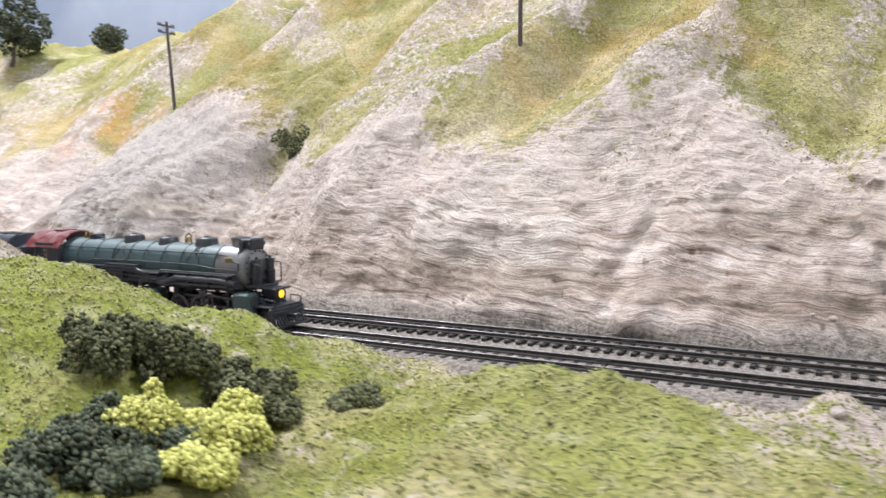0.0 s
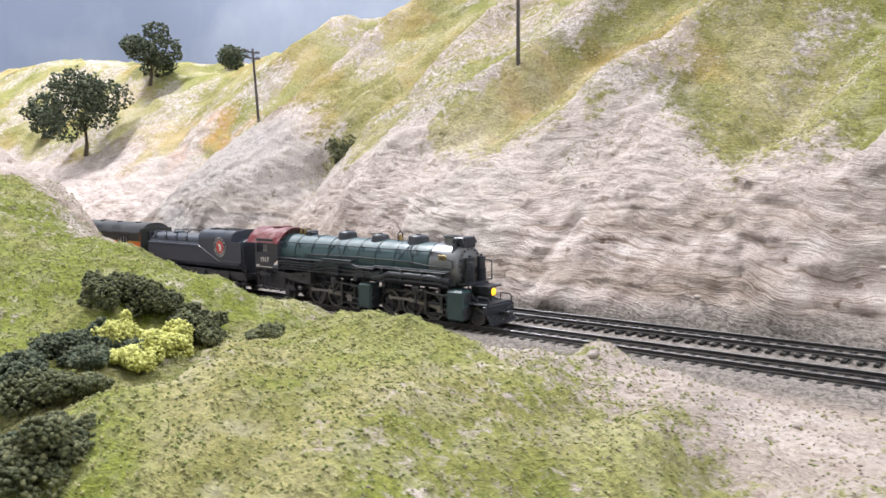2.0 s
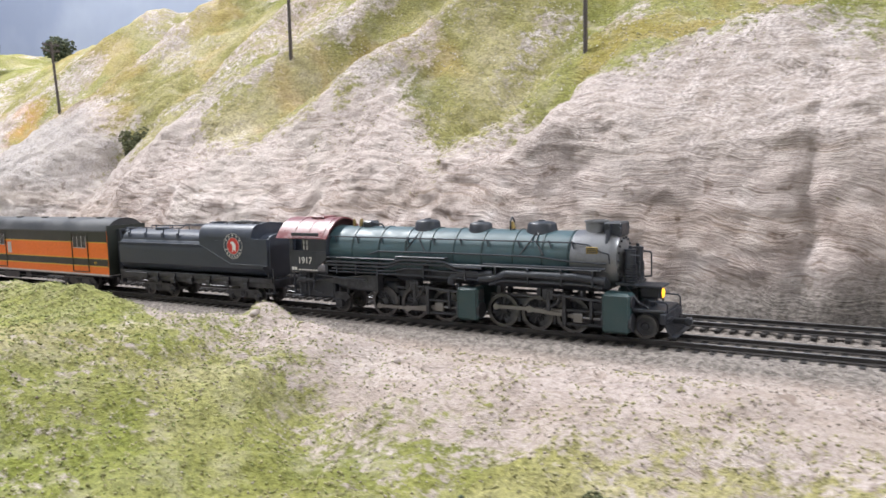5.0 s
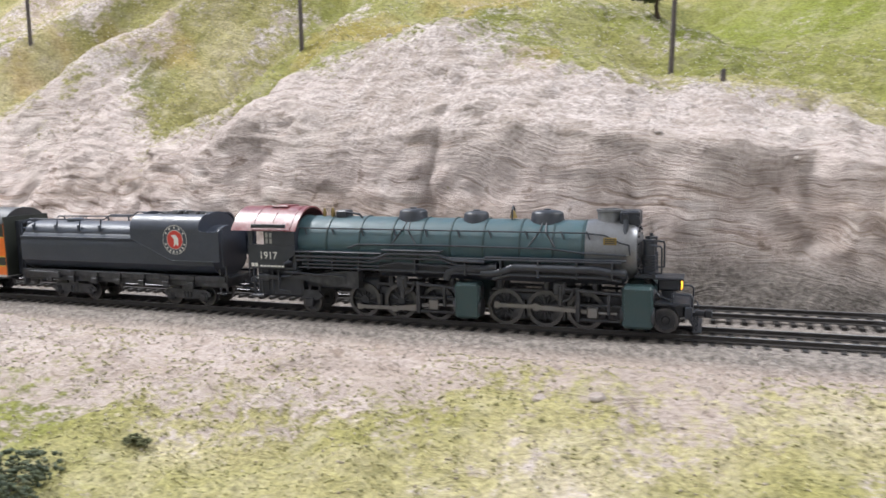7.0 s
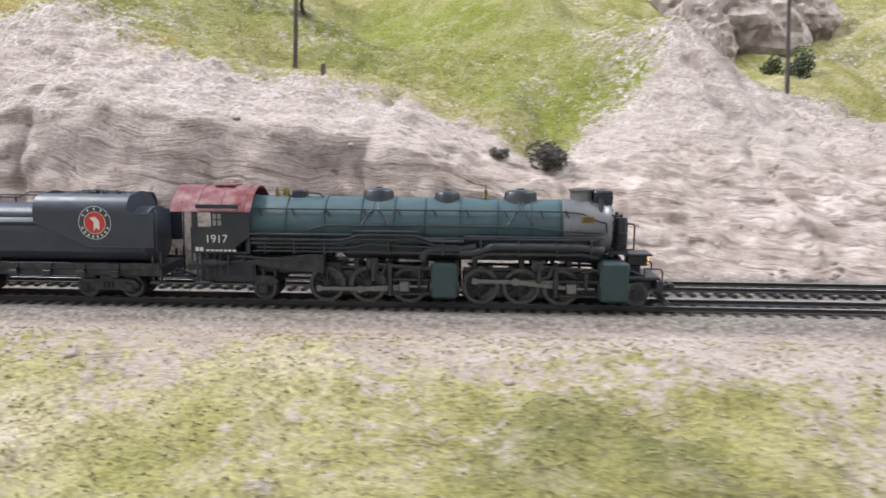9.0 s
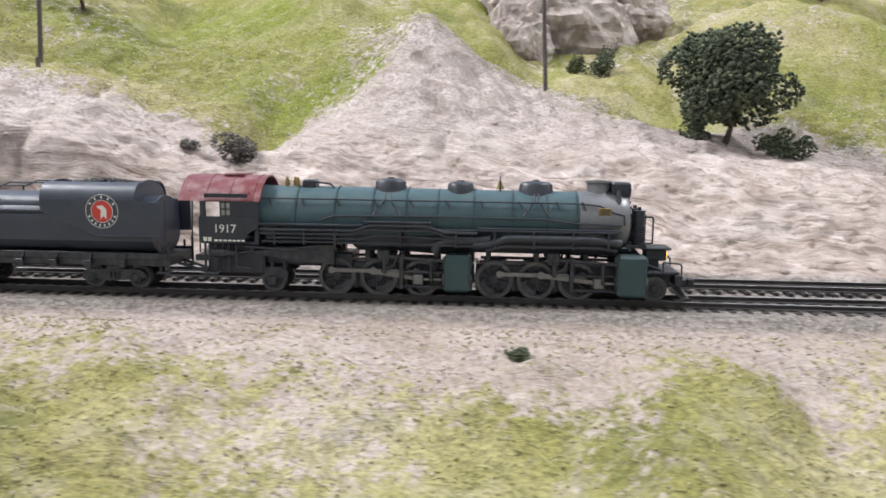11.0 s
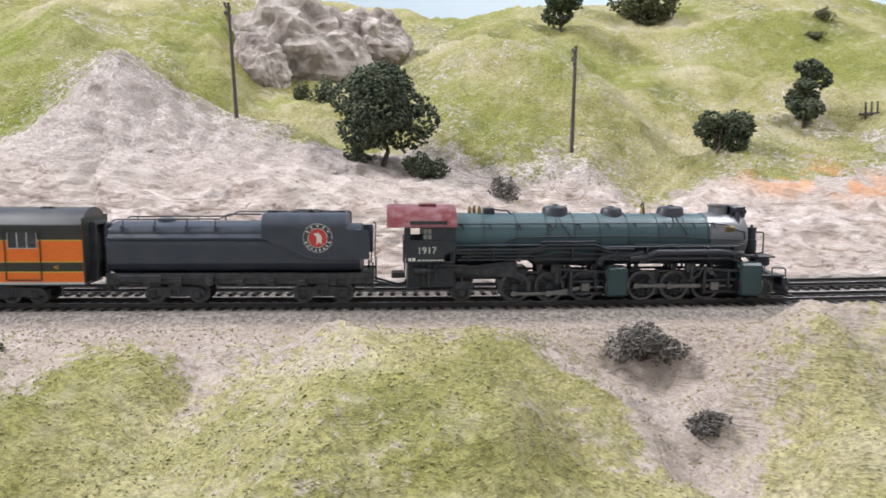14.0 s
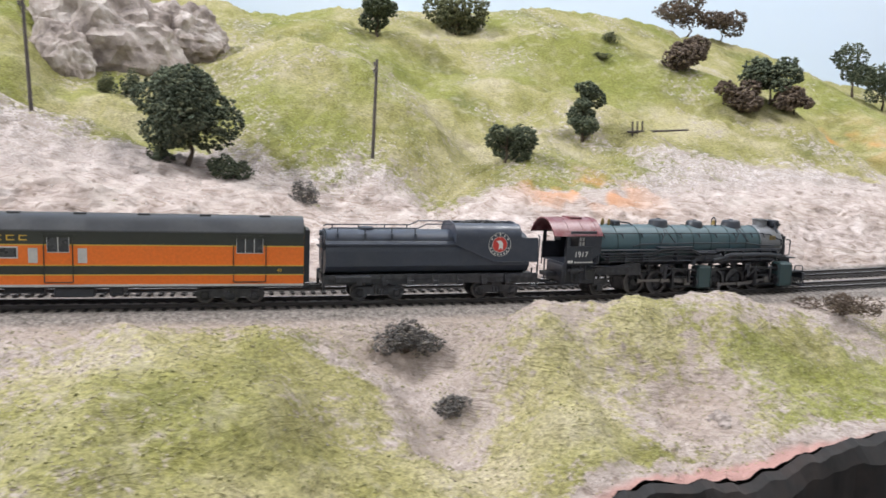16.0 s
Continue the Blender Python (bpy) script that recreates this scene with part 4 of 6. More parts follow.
    for pts, r in pipes:
        part("pipe", pipe(BM(), pts, r, 8 if r < 1 else 14), M_BLACK, L, smooth=True)
        part("pipe", pipe(BM(), [(x, -y, z) for x, y, z in pts], r, 8), M_BLACK, L, smooth=True)
    for x in (24, 38, 53, 84, 110, 128, 146, 164, 180):
        part("pipe_bracket", box(BM(), x - 0.5, x + 0.5, -17.8, -13, 24.5, 32.4, 0.1), M_BLACK, L)
    # belly of the boiler, frames and ash pan
    part("firebox_belly", box(BM(), 60, 186, -11.5, 11.5, 21.5, 31, 2.5), M_BLACK, L)
    for x0, x1 in ((44, 106), (119, 200)):
        bm = box(BM(), x0, x1, -6.2, 6.2, 2.6, 15.5, 0.5)
        for s in (-1, 1):
            for k in range(4):
                xx = x0 + 6 + k * (x1 - x0 - 12) / 3
                box(bm, xx - 1.2, xx + 1.2, s * 6.4 - 1.4, s * 6.4 + 1.4, 14, 22, 0.2)
            box(bm, x0 + 2, x1 - 6, s * 7.2 - 0.6, s * 7.2 + 0.6, 16.2, 17.6, 0.2)
        part("frame", bm, M_RUN, L)
    for s in (-1, 1):
        bm = prism(BM(), [(12, 20.5), (44, 24.2), (52, 24.2), (52, 15.2), (36, 16.4), (11, 19.6)], s * 13.2 - 2.6, s * 13.2 + 2.6)
        for k in range(8):
            cyl(bm, (37 + k * 1.8, s * 15.7, 17.5), (37 + k * 1.8, s * 15.7, 23.5), 0.16, seg=5)
        part("ash_pan", bm, M_RUN, L, "grey sloping ash pan sheet")
    # cylinders
    for x0, x1, z0, z1, lab in ((104.5, 117, 3.4, 21.0, "green high pressure cylinder"), (184.5, 198, 3.0, 22.4, "large green low pressure cylinder")):
        for s in (-1, 1):
            bm = box(BM(), x0, x1, min(s * 8, s * 17.8), max(s * 8, s * 17.8), z0, z1, 1.3)
            c = part("cylinder", bm, M_CYL, L, lab)
            cov = BM()
            for xx in (x0, x1):
                cyl(cov, (xx - 0.7, s * 13.0, z0 + 5.2), (xx + 0.7, s * 13.0, z0 + 5.2), 4.4, seg=18)
                cyl(cov, (xx - 0.6, s * 13.2, z1 - 4.4), (xx + 0.6, s * 13.2, z1 - 4.4), 3.2, seg=16)
            part("cylinder_cover", cov, M_RUN, c, smooth=True)
            stp = BM()
            for xx in (x0 + 1, x1 - 1):
                box(stp, xx - 0.25, xx + 0.25, min(s * 17.7, s * 18.05), max(s * 17.7, s * 18.05), z0 + 1, z1 - 2, 0)
            for k in range(6):
                bmesh.ops.create_icosphere(stp, subdivisions=1, radius=0.28, matrix=Matrix.Translation((x0 + 2.2 + k * (x1 - x0 - 4.4) / 5, s * 17.85, z1 - 1.6)))
            part("cylinder_rivets", stp, M_CYL, c)
    # drive wheels, rods and valve gear for both engine units
    for unit, (axles, xc) in enumerate((((52, 72.5, 93), 104.5), ((128, 147.7, 167), 184.5))):
        for x in axles:
            drive_wheelset(L, x, 0.4 + unit * 1.3)
        for s in (-1, 1):
            yy = s * 10.6
            bm = BM()
            x0, x1 = axles[0] - axles[1], axles[2] - axles[1]
            prism(bm, [(x0 - 1.4, -1.2), (x0, -1.7), (x0 + 1.8, -0.9), (-1.8, -0.9), (0, -1.7), (1.8, -0.9), (x1 - 1.8, -0.9), (x1, -1.7), (x1 + 1.4, -1.2),
                       (x1 + 1.4, 1.2), (x1, 1.7), (x1 - 1.8, 0.9), (1.8, 0.9), (0, 1.7), (-1.8, 0.9), (x0 + 1.8, 0.9), (x0, 1.7), (x0 - 1.4, 1.2)], yy - 0.6, yy + 0.6)
            rod = part("coupling_rod", bm, M_ROD, L, "worn steel coupling rod")
            MOVERS.append(("crank", rod, axles[1], s, 0.4 + unit * 1.3))
            ln = xc - 10 - axles[1]
            bm = prism(BM(), [(-1.6, -1.4), (0, -1.9), (1.9, -1.1), (ln, -0.9), (ln + 1, 0), (ln, 0.9), (1.9, 1.1), (0, 1.9), (-1.6, 1.4)], yy + s * 0.9 - 0.6, yy + s * 0.9 + 0.6)
            rod = part("main_rod", bm, M_ROD, L, "worn steel main rod")
            MOVERS.append(("main", rod, axles[1], s, 0.4 + unit * 1.3, ln))
            bm = box(BM(), -2.6, 2.6, s * 12.6 - 1.5, s * 12.6 + 1.5, -2.6, 2.6, 0.5)
            cyl(bm, (2, s * 12.6, 0), (11, s * 12.6, 0), 0.7, seg=8)
            ch = part("crosshead", bm, M_ROD, L, "oily steel crosshead")
            MOVERS.append(("slide", ch, axles[1], s, 0.4 + unit * 1.3, ln))
            bm = box(BM(), xc - 20, xc, s * 12.6 - 1.0, s * 12.6 + 1.0, DRIVE_R + 2.9, DRIVE_R + 4.1, 0.2)
            box(bm, xc - 20, xc, s * 12.6 - 1.0, s * 12.6 + 1.0, DRIVE_R - 4.1, DRIVE_R - 2.9, 0.2)
            box(bm, xc - 21.4, xc - 19.4, s * 11 - 3.4, s * 11 + 3.4, DRIVE_R - 4.6, DRIVE_R + 12, 0.3)
            part("crosshead_guide", bm, M_RUN, L)
            bm = pipe(BM(), [(xc - 22, s * 14.4, 20), (xc - 24, s * 14.4, 15), (xc - 30, s * 14.0, 12)], 0.7)
            pipe(bm, [(xc - 30, s * 13.6, 19.5), (xc - 12, s * 14.0, 18.4), (xc, s * 14, 17.6)], 0.8)
            box(bm, xc - 32, xc - 26, s * 13.4 - 1.2, s * 13.4 + 1.2, 16.5, 22.5, 0.6)
            box(bm, xc - 29.5, xc - 27.5, s * 14.4 - 0.7, s * 14.4 + 0.7, 11.0, 21.0, 0.4)
            box(bm, xc - 7, xc - 5.4, s * 14.4 - 0.7, s * 14.4 + 0.7, 8, 18, 0.3)
            part("valve_gear", bm, M_RUN, L)
            bm = BM()
            for x in axles:
                box(bm, x + 8.3, x + 9.8, s * 7.6 - 1.2, s * 7.6 + 1.2, 3, 12, 0.3)
            part("brake_shoe", bm, M_RUN, L)
    # trailing and pilot trucks
    for x0, xw in ((8, 20.5), (189, 203)):
        small_wheelset(L, xw)
        bm = BM()
        for s in (-1, 1):
            prism(bm, [(xw - 8, 10.5), (xw - 3, 12.5), (xw + 5, 12.5), (xw + 8, 9.5), (xw + 4, 7.2), (xw - 5, 7.2)], s * 10.6 - 0.8, s * 10.6 + 0.8)
            box(bm, xw - 2.4, xw + 2.4, s * 11.8 - 1.2, s * 11.8 + 1.2, 3.6, 8.2, 0.4)
            for k in range(3):
                cyl(bm, (xw - 6 + k * 6, s * 10.6, 12.2), (xw - 6 + k * 6, s * 10.6, 15.0), 0.9, seg=8)
        if x0 < 100:
            part("trailing_truck", bm, M_RUN, L)
        else:
            bm.free()
    # pilot deck, lamp, steps and coupler
    bm = box(BM(), 197, 213.5, -13.2, 13.2, 13.4, 14.8, 0.3)
    box(bm, 198, 211, -6, 6, 7, 13.6, 0.6)
    part("pilot_deck", bm, M_BLACK, L)
    bm = box(BM(), 211.5, 214.5, -15.2, 15.2, 8.4, 13.6, 0.4)
    part("pilot_beam", bm, M_BLACK, L)
    bm = BM()
    for k in range(11):
        y = -13 + k * 2.6
        prism(bm, [(212.5, 8.6), (213.6, 8.6), (217.2, 2.6), (216.2, 2.4)], y - 0.5, y + 0.5)
    box(bm, 214.8, 218.6, -13.8, 13.8, 1.9, 2.9, 0.2)
    part("pilot", bm, M_BLACK, L, "black slatted pilot with footboard")
    part("coupler", box(box(BM(), 213, 220.5, -1.4, 1.4, 7.0, 9.4, 0.4), 219.5, 223, -2.4, 2.2, 6.6, 10.0, 0.6), M_RUN, L)
    for s in (-1, 1):
        part("pilot_handrail", pipe(BM(), [(206, s * 12.4, 14.6), (206, s * 12.4, 19), (213.4, s * 12.4, 18.6), (214.4, s * 12.4, 17.6), (214.4, s * 12.4, 13)], 0.4), M_BLACK, L)
        part("cut_lever", pipe(BM(), [(214.8, s * 14, 11), (216, s * 10, 11.8), (217, s * 3, 10.6)], 0.35), M_BLACK, L)
        part("deck_brace", pipe(BM(), [(191, s * 5.5, 27), (200, s * 8.5, 17), (206, s * 9, 14.8)], 0.55), M_BLACK, L)
    bm = box(BM(), 199, 208.5, -3.4, 3.4, 18.6, 24.0, 0.7)
    box(bm, 196.5, 210.5, -7.5, 7.5, 24.2, 25.2, 0.25)
    box(bm, 200.5, 206, -2.4, 2.4, 14.6, 18.8, 0.4)
    lamp = part("headlight", bm, M_BLACK, L, "boxy black headlight under a visor, lit amber")
    part("lens", lathe(BM(), [(208.3, 2.5), (209.4, 2.4), (209.9, 1.2), (210, 0.1)], 18, "x", (0, 0, 21.2)), M_LAMPLIT, lamp, "glowing amber lens", True)
    part("lens_rim", lathe(BM(), [(208.2, 2.5), (208.2, 3.0), (209.2, 3.0), (209.2, 2.5)], 18, "x", (0, 0, 21.2), True), M_BLACK, lamp)
    # cab
    cab = part("cab", box(box(BM(), -11.5, 16, -16.6, 16.6, 24.0, 25.0, 0.2), 14.6, 16.2, -16.6, 16.6, 25, 46, 0.2), M_BLACK, L, "black cab with white numbers")
    for s in (-1, 1):
        y0, y1 = (s * 17.4 - 0.45, s * 17.4 + 0.45)
        wall = BM()
        box(wall, -12, 9, y0, y1, 24.4, 37.2, 0.15)
        prism(wall, [(9, 27.5), (9, 37.2), (16.4, 37.2), (16.4, 32.4)], y0, y1)
        box(wall, -12, -9.2, y0, y1, 37.2, 45.6, 0.15)
        box(wall, 3.2, 16.4, y0, y1, 37.2, 45.6, 0.15)
        box(wall, -9.2, 3.2, y0, y1, 44.2, 45.6, 0.15)
        part("cab_side", wall, M_BLACK, cab)
        wf = BM()
        for a, b, c, d in ((-2.4, 3.2, 37.2, 37.8), (-2.4, 3.2, 43.6, 44.2), (-2.4, -1.8, 37.8, 43.6), (2.6, 3.2, 37.8, 43.6), (0.1, 0.6, 37.8, 43.6), (-1.8, 2.6, 40.5, 41.0)):
            box(wf, a, b, s * 17.3 - 0.35, s * 17.3 + 0.35, c, d, 0)
        part("window_frame", wf, M_BLACK, cab)
        part("pane", box(BM(), -1.9, 2.7, s * 17.05 - 0.12, s * 17.05 + 0.12, 37.6, 43.8, 0), M_GLASSW, cab, "clouded cab window")
        part("door_post", pipe(BM(), [(-12.6, s * 17.0, 20), (-12.6, s * 17.0, 37)], 0.4), M_BLACK, cab)
        bm = box(BM(), -12, -4, s * 15.5 - 2, s * 15.5 + 2, 9, 10, 0.2)
        box(bm, -11, -10, s * 16 - 0.4, s * 16 + 0.4, 9, 24, 0.1)
        box(bm, -6, -5, s * 16 - 0.4, s * 16 + 0.4, 9, 24, 0.1)
        part("step", bm, M_BLACK, cab)
    out, inn = arch(18.4, 44.6, 56.6, 18, 2.3), arch(17.6, 44.4, 55.7, 18, 2.3)
    roof = part("cab_roof", extrude_x(BM(), out + inn[::-1], -22.5, 17.2), M_RED, L, "dusty oxide red cab roof with pinkish glare in its paint", True)
    bm = BM()
    for x in (-9.5, 2, 13.6):
        o2, i2 = arch(18.6, 44.7, 56.85, 18, 2.3), arch(18.3, 44.7, 56.5, 18, 2.3)
        extrude_x(bm, o2 + i2[::-1], x - 0.35, x + 0.35)
    part("roof_seam", bm, M_RED, roof)
    part("rain_gutter", box(BM(), -9.5, 11.5, -18.6, -18.0, 46.2, 48.2, 0.1), M_BLACK, roof)
    part("roof_hatch", box(BM(), -4, 6, -6, 6, 56.0, 57.2, 0.3), M_RED, roof)
    part("backhead", lathe(BM(), [(4, 11), (14, 12)], 24, "x", (0, 0, Z)), M_BLACK, cab)
    letters("1917", 5.6, M_WHITE, cab, pose(0.000, -0.01795, 0.0296, 90, 0, 0), "number", "white painted cab number")
    bm = BM()
    for k in range(9):
        box(bm, -10.5 + k * 2.2 + (0.0 if k < 2 else 1.0), -10.5 + k * 2.2 + (1.7 if k < 2 else 2.6), -18.0, -17.8, 25.4, 25.4 + (1.9 if k < 2 else 0.8), 0)
    part("cab_lettering", bm, M_WHITE, cab)
    bm = box(BM(), -20, -12, -6, 6, 14, 17, 0.4)
    pipe(bm, [(-30, -3, 12), (-16, -5, 9), (-8, -6, 11)], 0.7)
    pipe(bm, [(-30, 3, 13), (-16, 2, 9), (-8, 3, 11)], 0.7)
    part("drawbar", bm, M_BLACK, L)
    part("rear_underframe", box(BM(), 0, 60, -8, 8, 13, 20, 1), M_BLACK, L)
    # plain dark block added to fill the dark space behind the under-cab pipes
    part("stoker_housing", box(BM(), -11, 17, -12.5, 12.5, 8.5, 24.2, 1.2), M_BLACK, L, "dark block added behind the pipes under the cab floor")
    for s in (-1, 1):
        inj = lathe(BM(), [(-8, 1.2), (-7, 2.2), (-1, 2.4), (0, 1.6), (4, 1.5), (5, 0.9)], 12, "x", (0, s * 15.2, 19.5))
        part("injector", inj, M_RUN, L, smooth=True)
        part("injector_pipe", pipe(BM(), [(5, s * 15.2, 19.5), (12, s * 15.4, 20.5), (14, s * 15.4, 24), (14, s * 15.4, 30)], 0.6), M_BLACK, L)
    return L


def truck(parent, x, axles, half, side_w):
    """A bogie with its sideframes; the wheels are children of the vehicle."""
    bm = BM()
    for s in (-1, 1):
        y = s * 11.2
        lo, hi = x - half, x + half
        prism(bm, [(lo, 7.6), (lo + 3, 9.6), (x - 4, 9.8), (x - 3, 11.4), (x + 3, 11.4), (x + 4, 9.8), (hi - 3, 9.6), (hi, 7.6), (hi, 5.6), (hi - 4, 5.2), (x + 5, 4.2), (x - 5, 4.2), (lo + 4, 5.2), (lo, 5.6)], y - 0.7, y + 0.7)
        for a in axles:
            box(bm, a - 2.3, a + 2.3, y - 1.3, y + 1.3 if s > 0 else y + 1.3, 3.4, 8.0, 0.5)
            cyl(bm, (a, y + s * 1.2, 5.6), (a, y + s * 1.9, 5.6), 1.5, seg=10)
        for dx in (-2.2, 0, 2.2):
            cyl(bm, (x + dx, y + s * 0.6, 5.0), (x + dx, y + s * 0.6, 8.4), 0.95, seg=8)
    box(bm, x - 3, x + 3, -11, 11, 8.6, 12.0, 0.4)
    part("truck", bm, M_RUN, parent, "grey weathered truck sideframes")
    for a in axles:
        small_wheelset(parent, a)


def build_tender():
    T = thing("tender", "black coal tender with round red emblem, coupled behind engine", "tender")
    # local origin: middle of the tank, 105 mm behind the cab number
    n = 20
    outl = [(-15.6, 24), (-15.9, 33)] + [(-15.9 * math.cos(a), 33 + 12.6 * math.sin(a)) for a in np.linspace(0.05, math.pi - 0.05, n)] + [(15.9, 33), (15.6, 24)]
    outl += [(14.6 * math.cos(a), 24 - 7.2 * math.sin(a)) for a in np.linspace(0.15, math.pi - 0.15, 12)]
    part("tank", extrude_x(BM(), outl, -74, 68), M_TENDER, T, "black cylindrical water tank", True)
    step = [(-16.3, 37.6), (-16.3, 38.6), (16.3, 38.6), (16.3, 37.6)]
    part("tank_ledge", extrude_x(BM(), step, -74.6, 14), M_TENDER, T)
    part("tank_cover", extrude_x(BM(), [(-12.8, 38.2)] + [(-12.8 * math.cos(a), 41 + 6.0 * math.sin(a)) for a in np.linspace(0, math.pi, 14)] + [(12.8, 38.2)], -73.0, 13), M_TENDER, T, smooth=True)
    for s in (-1, 1):
        # flat below, with a slanting lower edge, rolled inward along the top
        side = prism(BM(), [(13, 44), (60.5, 44), (62.2, 43.2), (73, 43.2), (73.5, 42.4), (73.5, 26.5), (41, 26.5), (13, 38.6)], s * 17.0 - 0.5, s * 17.0 + 0.5)
        side = part("bunker_side", side, M_TENDER, T, "flat black coal bunker side rolled inward along the top")
        arc = [(s * (9.5 + 8.0 * math.cos(a)), 43.9 + 8.4 * math.sin(a)) for a in np.linspace(0, 1.75, 12)]
        inner = [(s * (9.5 + 7.1 * math.cos(a)), 43.9 + 7.5 * math.sin(a)) for a in np.linspace(0, 1.75, 12)]
        part("rolled_edge", extrude_x(BM(), arc + inner[::-1], 13, 60.5), M_TENDER, side, smooth=True)
        part("side_seam", box(BM(), 26, 58, min(s * 17.5, s * 17.66), max(s * 17.5, s * 17.66), 41.6, 41.9, 0), M_TENDER, side)
        part("seam_strip", pipe(BM(), [(73, s * 17.5, 26.7), (41, s * 17.5, 26.7), (13.2, s * 17.5, 38.6)], 0.3, 6), M_TENDER, side)
    part("bunker_front", box(BM(), 66, 67.5, -16.6, 16.6, 26, 43, 0.2), M_TENDER, T)
    for x in (13.8, 59.4):
        ends = extrude_x(BM(), [(-16.4, 40), (-16.4, 44)] + [(-16.4 * math.cos(a), 44 + 9.2 * math.sin(a)) for a in np.linspace(0.1, math.pi - 0.1, 16)] + [(16.4, 44), (16.4, 40)], x - 0.6, x + 0.6)
        part("bunker_bulkhead", ends, M_TENDER, T)
    rnd = random.Random(4)
    coal = BM()
    box(coal, 15, 58.6, -15.8, 15.8, 40, 46.5, 1.5)
    for k in range(260):
        x, y = rnd.uniform(15.5, 57.5), rnd.uniform(-9.5, 9.5)
        z = 48.4 + 4.4 * (1 - (y / 16) ** 2) * (1 - ((x - 37) / 26) ** 2)
        bmesh.ops.create_icosphere(coal, subdivisions=1, radius=rnd.uniform(0.7, 1.5), matrix=Matrix.Translation((x, y, z)) @ Euler((rnd.random() * 3, rnd.random() * 3, 0)).to_matrix().to_4x4())
    tagged(part("coal_load", coal, M_COAL, T, "heaped glossy coal"))
    # frame and details
    bm = box(BM(), -75, 75, -14.5, 14.5, 11.8, 17.2, 0.4)
    box(bm, -75, 75, -15.6, -14.4, 15.2, 18.4, 0.2)
    box(bm, -75, 75, 14.4, 15.6, 15.2, 18.4, 0.2)
    part("tender_frame", bm, M_RUN, T)
    sd = BM()
    for k in range(7):
        x = -52 + k * 17.4
        prism(sd, [(x - 2.6, 18), (x + 2.6, 18), (x + 2.6, 16.4), (x, 13.0), (x - 2.6, 13.4)], -16.6, -15.4)
        box(sd, x - 2, x + 2, -17.0, -15.4, 11.2, 14.6, 0.3)
    part("frame_bracket", sd, M_RUN, T)
    part("tool_box", box(BM(), -68, -44, -17, -12, 13.2, 17.6, 0.6), M_RUN, T)
    for s in (-1, 1):
        part("tank_rail", pipe(BM(), [(-72, s * 11, 47.6), (-70, s * 11, 48.6), (-12, s * 11, 48.8), (-6, s * 11, 51.6), (12, s * 11, 51.6)], 0.4), M_TENDER, T)
        bm = BM()
        for x in (-66, -48, -30, -14):
            cyl(bm, (x, s * 11.6, 44.6), (x, s * 11, 49), 0.45, seg=6)
            box(bm, x - 0.7, x + 0.7, s * 12.6 - 0.7, s * 12.6 + 0.7, 42.0, 45.4, 0.1)
        part("rail_post", bm, M_TENDER, T)
        part("front_handrail", pipe(BM(), [(74.4, s * 16, 24), (75.0, s * 16, 44), (73.6, s * 16, 45)], 0.4), M_TENDER, T)
        bm = box(BM(), 70, 76, s * 14 - 2.6, s * 14 + 2.6, 8.4, 9.4, 0.2)
        box(bm, 70.4, 71.4, s * 14 - 0.5, s * 14 + 0.5, 9, 22, 0.1)
        box(bm, 74.6, 75.6, s * 14 - 0.5, s * 14 + 0.5, 9, 24, 0.1)
        part("step", bm, M_RUN, T)
        part("rear_step", box(BM(), -75.6, -74, s * 13 - 2, s * 13 + 2, 8.4, 18, 0.2), M_RUN, T)
    part("filler_hatch", lathe(BM(), [(45, 5), (48, 5), (48.6, 4.4), (48.9, 0.3)], 18, "z", (-45, 0, 0)), M_TENDER, T, smooth=True)
    bm = box(BM(), -79.6, -74.6, -1.4, 1.4, 7.4, 9.8, 0.3)
    box(bm, -82.5, -79, -2.4, 2.2, 6.8, 10.2, 0.5)
    part("coupler", bm, M_RUN, T)
    ld = BM()
    for y in (-12.6, -8.6):
        cyl(ld, (-75.4, y, 16), (-75.4, y, 46), 0.4, seg=6)
    for k in range(6):
        cyl(ld, (-75.4, -12.6, 20 + k * 4.6), (-75.4, -8.6, 20 + k * 4.6), 0.35, seg=6)
    box(ld, -76, -74.2, -14, 14, 34, 35, 0.1)
    part("ladder", ld, M_TENDER, T)
    part("back_lamp", lathe(BM(), [(-77, 0.2), (-77, 1.8), (-74.5, 1.8), (-74, 1)], 14, "x", (0, -6, 45)), M_TENDER, T, smooth=True)
    # emblem: a ring, a red disc and a pale mark
    ex, ez = 44.5, 38.6
    for s in (-1, 1):
        y = s * 17.55
        em = lathe(BM(), [(min(y, y + s * 0.15), 8.1), (max(y, y + s * 0.15), 8.1)], 36, "y", (ex, 0, ez))
        em = part("emblem", em, M_TENDER, T, "round emblem with red centre and pale ring")
        ring = BM()
        for r in (8.2, 5.55):
            for k in range(40):
                a0, a1 = 2 * math.pi * k / 40, 2 * math.pi * (k + 1) / 40
                vs = [ring.verts.new((ex + rr * math.cos(a), y + s * 0.25, ez + rr * math.sin(a))) for rr, a in ((r - 0.28, a0), (r, a0), (r, a1), (r - 0.28, a1))]
                ring.faces.new(vs)
        for k in range(13):                              # unlettered marks round the rim
            a = math.pi * (0.18 + 0.64 * k / 4) if k < 5 else math.pi * (1.12 + 0.76 * (k - 5) / 7)
            p = Vector((ex + 6.85 * math.cos(a), y + s * 0.25, ez + 6.85 * math.sin(a)))
            t, u = Vector((-math.sin(a), 0, math.cos(a))), Vector((math.cos(a), 0, math.sin(a)))
